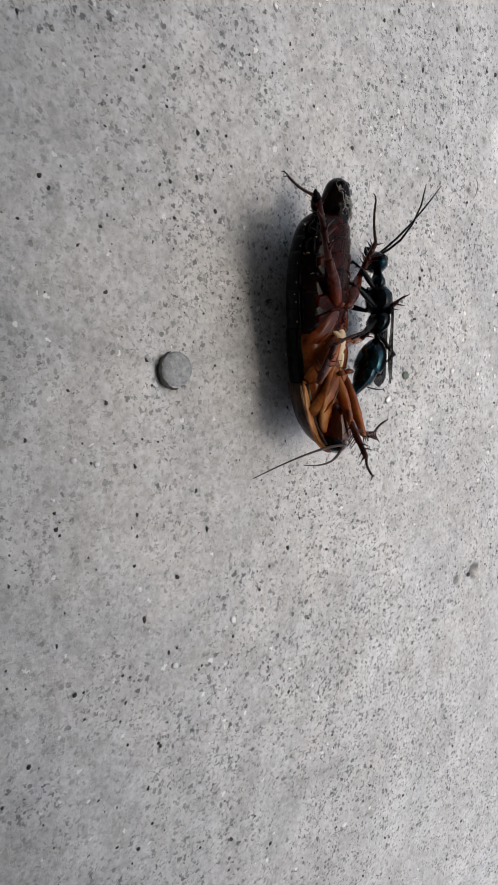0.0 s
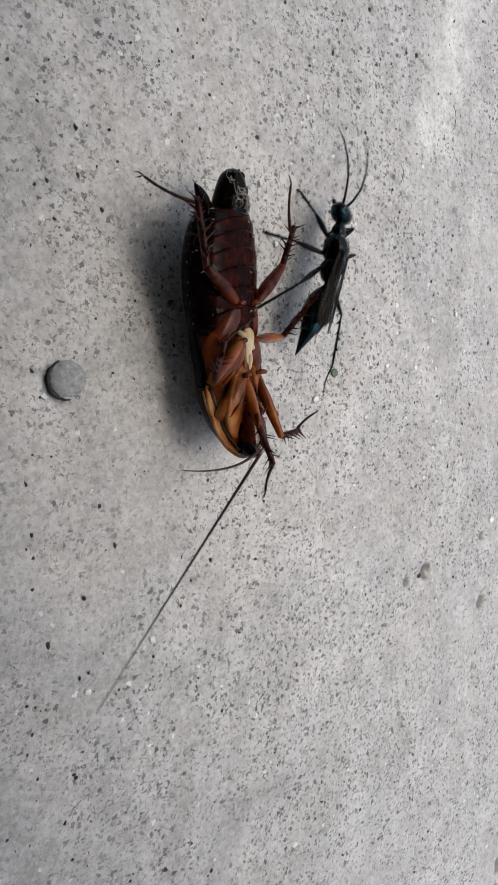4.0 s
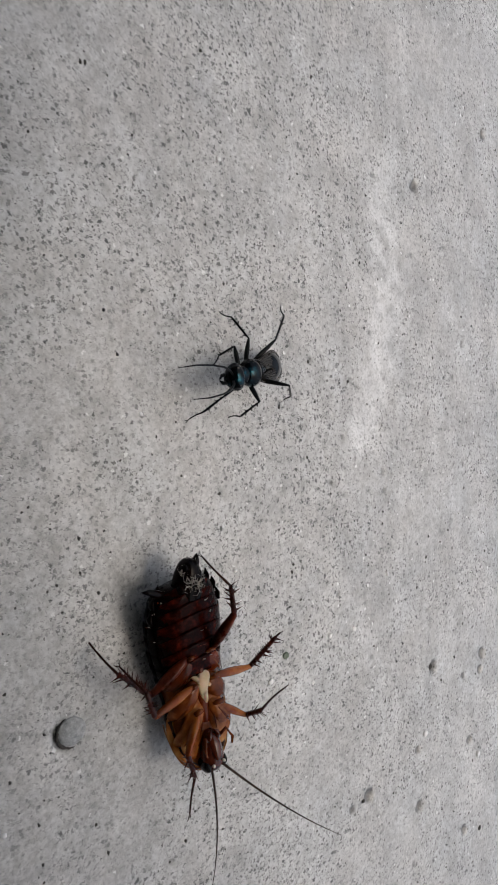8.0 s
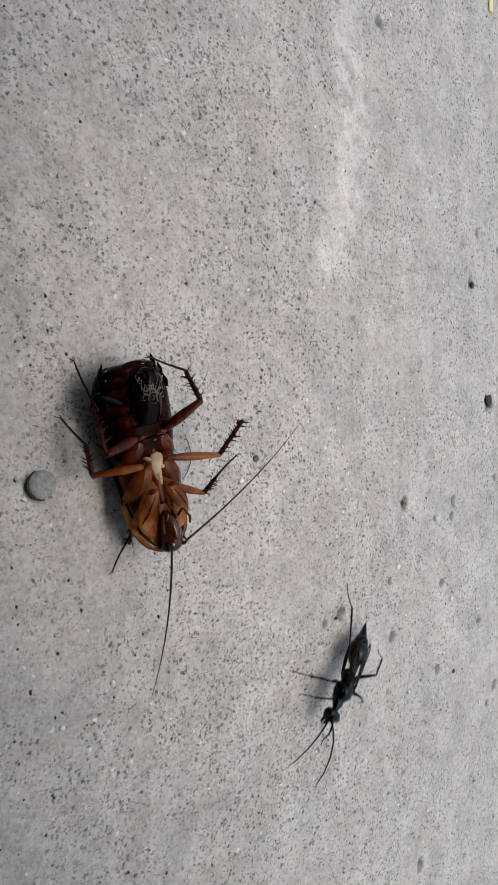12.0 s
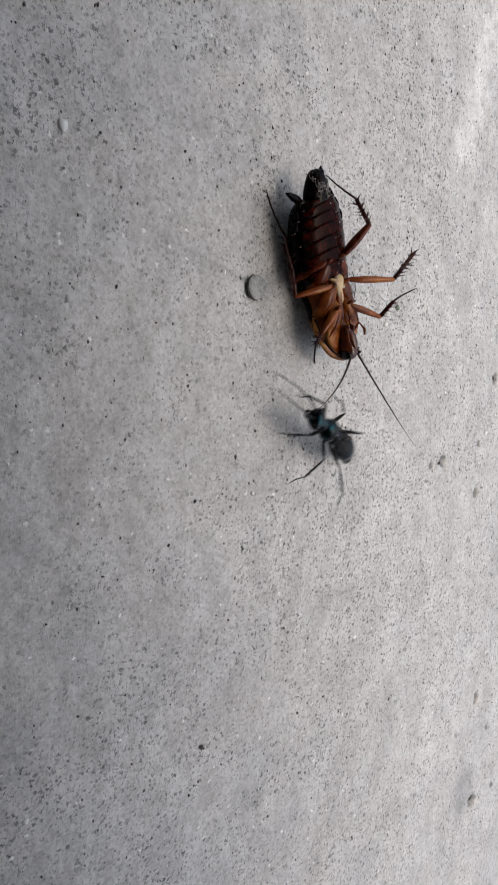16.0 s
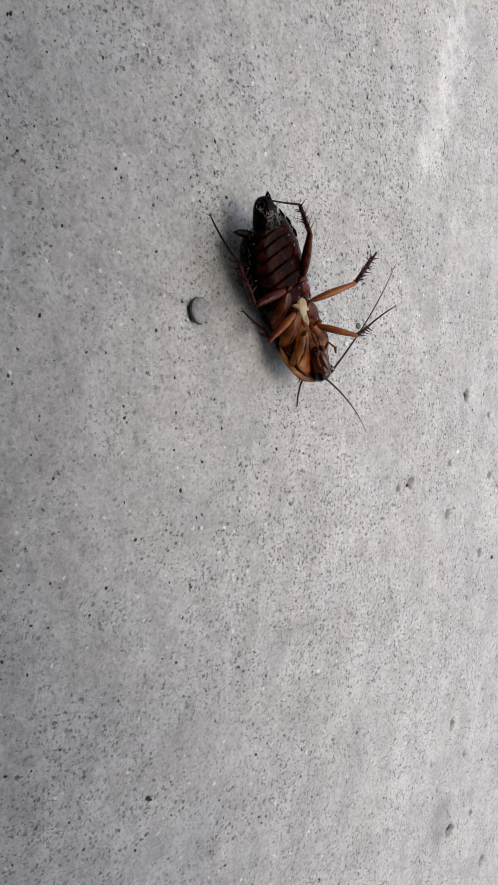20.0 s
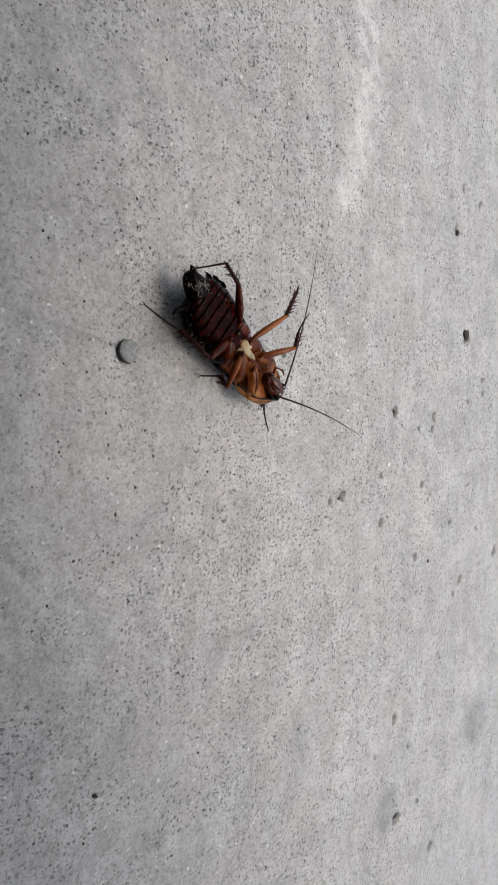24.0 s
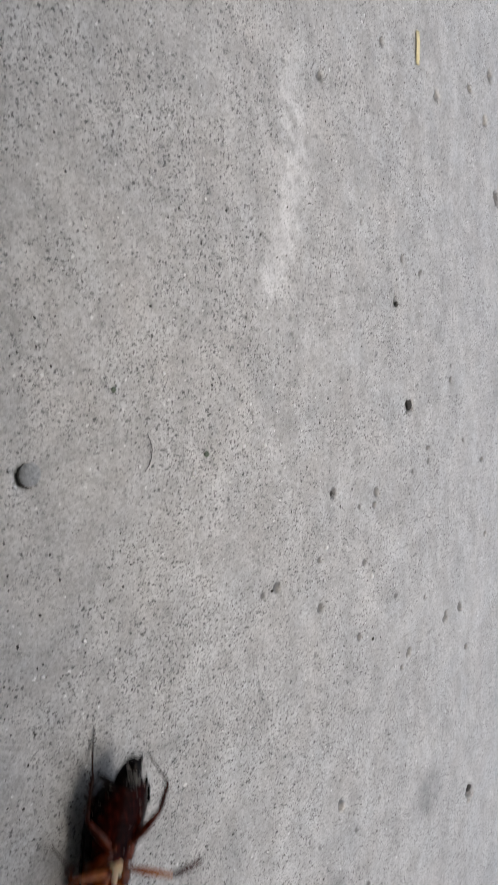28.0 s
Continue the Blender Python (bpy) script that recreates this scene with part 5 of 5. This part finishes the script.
        (26, 2.0, -9.7, 6.5, 1.2, -7.3, 2.8, -2.5, -10.5, 1.8),
        (27, 1.6, -9.7, 6.5, 1.6, -7.3, 2.8, -1.6, -10.6, 1.0),
        (28, 1.6, -9.7, 6.5, 1.6, -7.3, 2.8, -1.6, -10.6, 1.0),
    ],
    "fore_right": [
        (0, 11.1, -1.9, 8.5, 15.5, -2.2, 10.7, 16.5, -7.0, 12.6),
        (3.5, 11.1, -1.9, 8.5, 15.5, -2.2, 10.7, 16.5, -7.0, 12.6),
        (5.5, 11.2, -2.7, 7.6, 15.9, -1.7, 6.5, 19.9, -0.1, 3.5),
        (6, 11.2, -2.7, 7.6, 15.9, -1.7, 6.5, 19.9, -0.1, 3.5),
        (7, 10.8, -4.0, 7.8, 15.2, -3.4, 5.9, 20.2, -4.9, 5.4),
        (8, 10.2, -4.9, 7.6, 14.8, -3.5, 6.5, 19.6, -5.3, 6.6),
        (9, 10.4, -4.7, 7.6, 14.6, -4.1, 5.1, 19.3, -6.0, 4.2),
        (10, 10.6, -3.4, 4.2, 15.0, -3.1, 2.1, 19.7, -4.4, 0.3),
        (11, 9.8, -2.3, 2.7, 13.7, -2.5, 0.3, 16.9, -6.6, 0.8),
        (14, 7.6, -6.9, 6.8, 10.2, -6.0, 2.7, 13.3, -6.6, 0.2),
        (15, 9.9, -5.2, 5.0, 13.0, -3.4, 1.7, 17.2, -3.5, 0.2),
        (16, 8.6, -6.5, 6.3, 11.2, -4.4, 2.8, 15.0, -2.8, 0.2),
        (17, 8.3, -6.6, 5.8, 11.8, -4.6, 3.0, 15.0, -8.3, 1.2),
        (18, 10.0, -2.4, 3.0, 13.9, -0.3, 0.8, 16.6, -4.7, 1.6),
        (19, 10.3, -2.6, 3.4, 14.4, -1.5, 0.9, 15.9, -6.1, 2.9),
        (20, 10.8, -3.4, 4.8, 14.8, -1.7, 2.5, 19.4, -3.0, 0.4),
        (21, 11.2, -3.0, 5.4, 15.1, -1.6, 2.9, 19.8, -2.5, 0.8),
        (24, 11.1, -2.9, 5.3, 15.6, -2.7, 3.4, 20.3, -5.0, 2.8),
        (25, 10.9, -3.9, 6.0, 15.4, -3.3, 4.1, 18.8, -7.2, 4.8),
        (26, 10.8, -4.0, 5.5, 15.0, -3.8, 3.0, 19.2, -6.7, 2.3),
        (27, 10.7, -3.7, 4.8, 14.7, -3.5, 2.0, 18.1, -7.4, 2.2),
        (28, 10.7, -3.7, 4.8, 14.7, -3.5, 2.0, 18.1, -7.4, 2.2),
    ],
}
FEELERS = {  # seconds, turn, dip
    "left": [(0, -95, -4), (1, -93, -4), (2, -93, -4), (3, -91, -10), (3.5, -95, -10), (4.2, -45, 4), (4.9, 0, 2), (5.5, 42, 0), (6, 57, -10), (7, 30, 6), (8, 42, 2), (9, 18, 0), (9.5, 58, 5), (10, 99, 12), (11, 105, 10), (14, 99, 8), (15, 45, 10), (16, 38, 10), (17, 78, -14), (18, 93, 2), (19, 66, 0), (20, 99, 10), (21, 96, 4), (24, 101, 10), (25, 99, 8), (26, 75, 2), (27, 80, 6), (28, 80, 6)],
    "right": [(0, -96, -8), (1, -94, -8), (2, -95, -8), (3, -93, -13), (3.5, -97, -13), (5.5, -100, -22), (6, -104, -29), (6.5, -70, -18), (7, -36, -6), (8, 3, 15), (9, 3, 15), (10, 27, 6), (11, 0, 15), (14, -18, 15), (15, -3, 14), (15.5, -46, -5), (16, -88, -24), (16.5, -28, -12), (17, 34, 0), (18, 38, -5), (19, 38, -6), (20, 32, 15), (21, 26, 15), (24, 20, -10), (25, 19, -7), (26, 44, 13), (27, 43, 10), (28, 40, 8)],
}
# how far the end of the abdomen draws in: seconds, forwards, sideways
TIP_SHIFT = [(0, 0.0, 0.0), (3.5, 0.0, 0.0), (6, 0.5, -0.1), (7, 0.7, -0.1), (8, 0.7, 0.2), (9, 3.6, 1.4), (10, 3.5, 1.7), (11, 4.3, 1.0), (14, 3.9, -0.4), (15, 2.8, 0.2), (16, -0.1, -0.2), (17, 1.0, -0.0), (18, 0.2, 0.1), (19, -0.4, 0.0), (20, 0.1, -0.0), (21, -0.5, -0.1), (24, 0.1, -0.1), (25, -0.5, -0.2), (26, 3.5, -1.2), (27, 1.6, -2.2), (28, -0.5, -0.4)]
TOES = {  # where the wasp's feet stand at some moments, in its own space
    "fore_left": [(6, 5.4, 5.6, -0.7), (7, 4.2, 4.8, -3.1), (9, 4.8, 5.3, -3.6), (11, 6.7, 6.9, -0.3), (15, 4.3, 9.0, -1.9), (16, 6.9, 3.4, -3.0), (17, 6.6, 10.6, 1.7), (25, 12.2, 6.9, -1.7), (26, 4.9, 5.4, -4.5), (27, 11.0, 6.4, -0.5)],
    "mid_left": [(7, -4.0, 10.2, -0.6), (8, 1.0, 6.8, -2.3), (10, 1.5, 10.5, -2.5), (11, -3.2, 10.5, 0.4), (15, -1.9, 8.8, -0.3), (16, -0.4, 9.8, -1.7), (17, -5.4, 7.9, -1.0), (19, -9.3, 3.2, 0.2), (27, -2.5, 11.2, 0.4)],
    "hind_left": [(6, -10.8, 11.3, 2.0), (7, -14.2, 6.1, 2.4), (8, -10.6, 6.3, 2.2), (9, -9.5, 9.1, 1.4), (10, -11.8, 10.5, 2.9), (11, -17.0, 7.1, 1.5), (15, -8.3, 9.7, 1.3), (17, -14.2, 8.0, -3.0), (18, -9.8, 6.1, 0.9), (26, -7.7, 11.1, 2.0), (27, -10.8, 5.5, 0.9)],
    "fore_right": [(7, 5.9, -5.6, -3.6), (8, 2.4, -1.6, -2.8), (9, 4.0, -4.3, -3.3), (10, 5.5, -2.8, -4.1), (15, 10.1, -3.7, -3.4), (16, 6.1, -4.3, -2.8), (17, 4.6, -5.6, 1.3), (18, 9.5, -2.5, -0.5)],
    "mid_right": [(6, 1.8, -7.6, -0.1), (7, -1.1, -10.3, -1.5), (8, -0.5, -9.7, -1.7), (9, 1.9, -7.4, -2.5), (10, -1.9, -6.0, -1.2), (11, -3.2, -6.2, 0.4), (14, 2.6, -9.9, -1.1), (15, 1.7, -10.6, -1.2), (16, -2.9, -9.0, -1.3), (18, -2.9, -9.7, 0.4), (26, -5.1, -11.2, 0.7)],
    "hind_right": [(6, -10.7, -8.3, 2.0), (7, -15.4, -7.9, 2.7), (8, -13.0, -9.3, 3.2), (9, -10.7, -9.0, 1.9), (10, -13.0, -4.4, 3.3), (11, -10.5, -7.1, 1.0), (14, -9.7, -9.8, 0.3), (16, -12.7, -6.0, 0.4), (17, -7.8, -10.4, -1.6), (18, -6.7, -1.1, 0.7), (26, -10.9, -8.9, 3.7)],
}
CLING = {  # knees and ankles of the wasp while it grips the cockroach
    "fore_left": ((6.4, 1.9, 1.2), (8.6, 1.6, -1.2)),
    "fore_right": ((6.0, -1.8, 1.0), (7.6, -1.2, -1.8)),
    "mid_left": ((3.6, 2.6, 0.4), (5.6, 2.2, -2.2)),
    "mid_right": ((3.2, -2.2, 0.2), (4.4, -1.8, -2.6)),
    "hind_left": ((-1.2, 3.2, 0.4), (-3.4, 2.6, -4.4)),
    "hind_right": ((-2.6, -1.6, 5.8), (-5.6, -1.4, 3.6)),
}


def row_at(rows, t):
    for a, b in zip(rows, rows[1:]):
        if a[0] <= t <= b[0]:
            u = (t - a[0]) / (b[0] - a[0])
            return [p + (q - p) * u for p, q in zip(a, b)]
    return rows[-1]


def gait(legs, rows):
    """Tripod steps with the feet on the ground, a firm grip while the wasp clings, set feet where it stands."""
    stride, walked = [], 0.0
    for t in (k / 10 for k in range(0, 281)):
        a, b = row_at(rows, max(0, t - 0.05)), row_at(rows, min(28, t + 0.05))
        pace = math.hypot(b[1] - a[1], b[2] - a[2]) / 0.1 + abs(b[6] - a[6]) * 0.08 / 0.1
        walked += min(pace * 0.1 / 9.0, 0.36)
        stride.append((t, min(1.0, pace / 25.0), walked, row_at(rows, t)))
    for name, leg in legs.items():
        hip, knee, ankle, toe = leg[3:]
        grip_k, grip_a = (Vector(place) for place in CLING[name])
        grip_e = grip_a + Vector((-2.0, 0.6 * (1 if "left" in name else -1), -0.6))
        phase = 0.5 if name in ("fore_left", "mid_right", "hind_left") else 0.0
        thigh, reach = (knee - hip).length, (ankle - knee).length + (toe - ankle).length * 0.93
        keys = []
        for t, much, w, (_, x, y, z, roll, pitch, yaw) in stride:
            swing = math.sin(2 * math.pi * (w + phase)) * much
            lift = max(0.0, math.cos(2 * math.pi * (w + phase))) * much
            turn = pose(0, 0, 0, roll, pitch, 0).to_3x3().inverted()
            e = turn @ (Vector((toe.x + 2.4 * swing, toe.y, 0.2 + 1.2 * lift)) - Vector((0, 0, z)))
            for at, *place in TOES[name]:
                near = max(0.0, 1 - abs(t - at) / 0.35)
                e = e.lerp(Vector(place), near * near * (3 - 2 * near))
            up = turn @ Vector((0, 0, 1))
            way = e - hip
            far = min(way.length, (thigh + reach) * 0.985)
            u = way.normalized()
            high = (up - u * up.dot(u)).normalized()
            along = min(thigh, max(-thigh, (far * far + thigh * thigh - reach * reach) / (2 * far)))
            k = hip + u * along + high * math.sqrt(max(0.05, thigh * thigh - along * along))
            n = k + ((hip + u * far - k).normalized() + high * 0.14).normalized() * (ankle - knee).length
            grip = 1.0 if t <= 3.6 else max(0.0, 1 - (t - 3.6) / 0.6)
            keys.append((t, k.lerp(grip_k, grip), n.lerp(grip_a, grip), (hip + u * far).lerp(grip_e, grip)))
        key_leg(leg, keys)


def motions():
    walk(roach, [(t, pose(x * MM, y * MM, z * MM, 0, 0, yaw) @ pose(0, 0, 0, roll, pitch, 0)) for t, x, y, z, roll, pitch, yaw in ROACH])
    walk(fly, [(t, pose(x * MM, y * MM, z * MM, 0, 0, yaw) @ pose(0, 0, 0, roll, pitch, 0)) for t, x, y, z, roll, pitch, yaw in FLY])
    for name, rows in ROACH_POSES.items():
        key_leg(roach_legs[name], [(t, Vector(r[:3]), Vector(r[3:6]), Vector(r[6:])) for t, *r in rows])
    for name, rows in FEELERS.items():
        base = roach_feelers[name].location / MM
        walk(roach_feelers[name], [(t, pose(base.x * MM, base.y * MM, base.z * MM, 0, dip, yaw)) for t, yaw, dip in rows])
    walk(roach_tip, [(t, pose(x * MM, y * MM, 0.15 * x * MM, 0, max(0.0, 1.6 * x), 0)) for t, x, y in TIP_SHIFT])
    gait(fly_legs, FLY)
    for name, side in (("left", 1), ("right", -1)):
        base = fly_feelers[name].location.copy()
        rows = []
        for k in range(0, 141):
            t = k / 5
            rows.append((t, Matrix.Translation(base) @ pose(0, 0, 0, 0, 14 * math.sin(2.9 * t + side) + (-22 if t < 3.6 else 6), side * (1 + 9 * math.sin(2.1 * t + 1.7 * side)) + (48 if t < 3.6 else 0))))
        walk(fly_feelers[name], rows)
    bends = [(0, -24, -12), (1.2, -21, -14), (2.4, -25, -10), (3.5, -23, -12), (4.4, -6, 0), (6.2, -4, 0), (7, -4, -14), (8.4, -4, -14), (9, -3, -12), (10.4, -6, -16), (11, -3, 0), (11.3, -6, 0), (13.4, -5, -14), (15.2, -5, 0), (16, -2, -16), (16.6, -6, 0), (25.4, -6, 0), (26, 2, -14), (26.8, -3, -12), (27.1, -6, 0), (28, -6, 0)]
    hinge, joint = gaster.location.copy(), tail_end.location.copy()
    walk(gaster, [(t, Matrix.Translation(hinge) @ pose(0, 0, 0, 0, a, 0)) for t, a, c in bends])
    walk(tail_end, [(t, Matrix.Translation(joint) @ pose(0, 0, 0, 0, c, 0)) for t, a, c in bends])

motions()
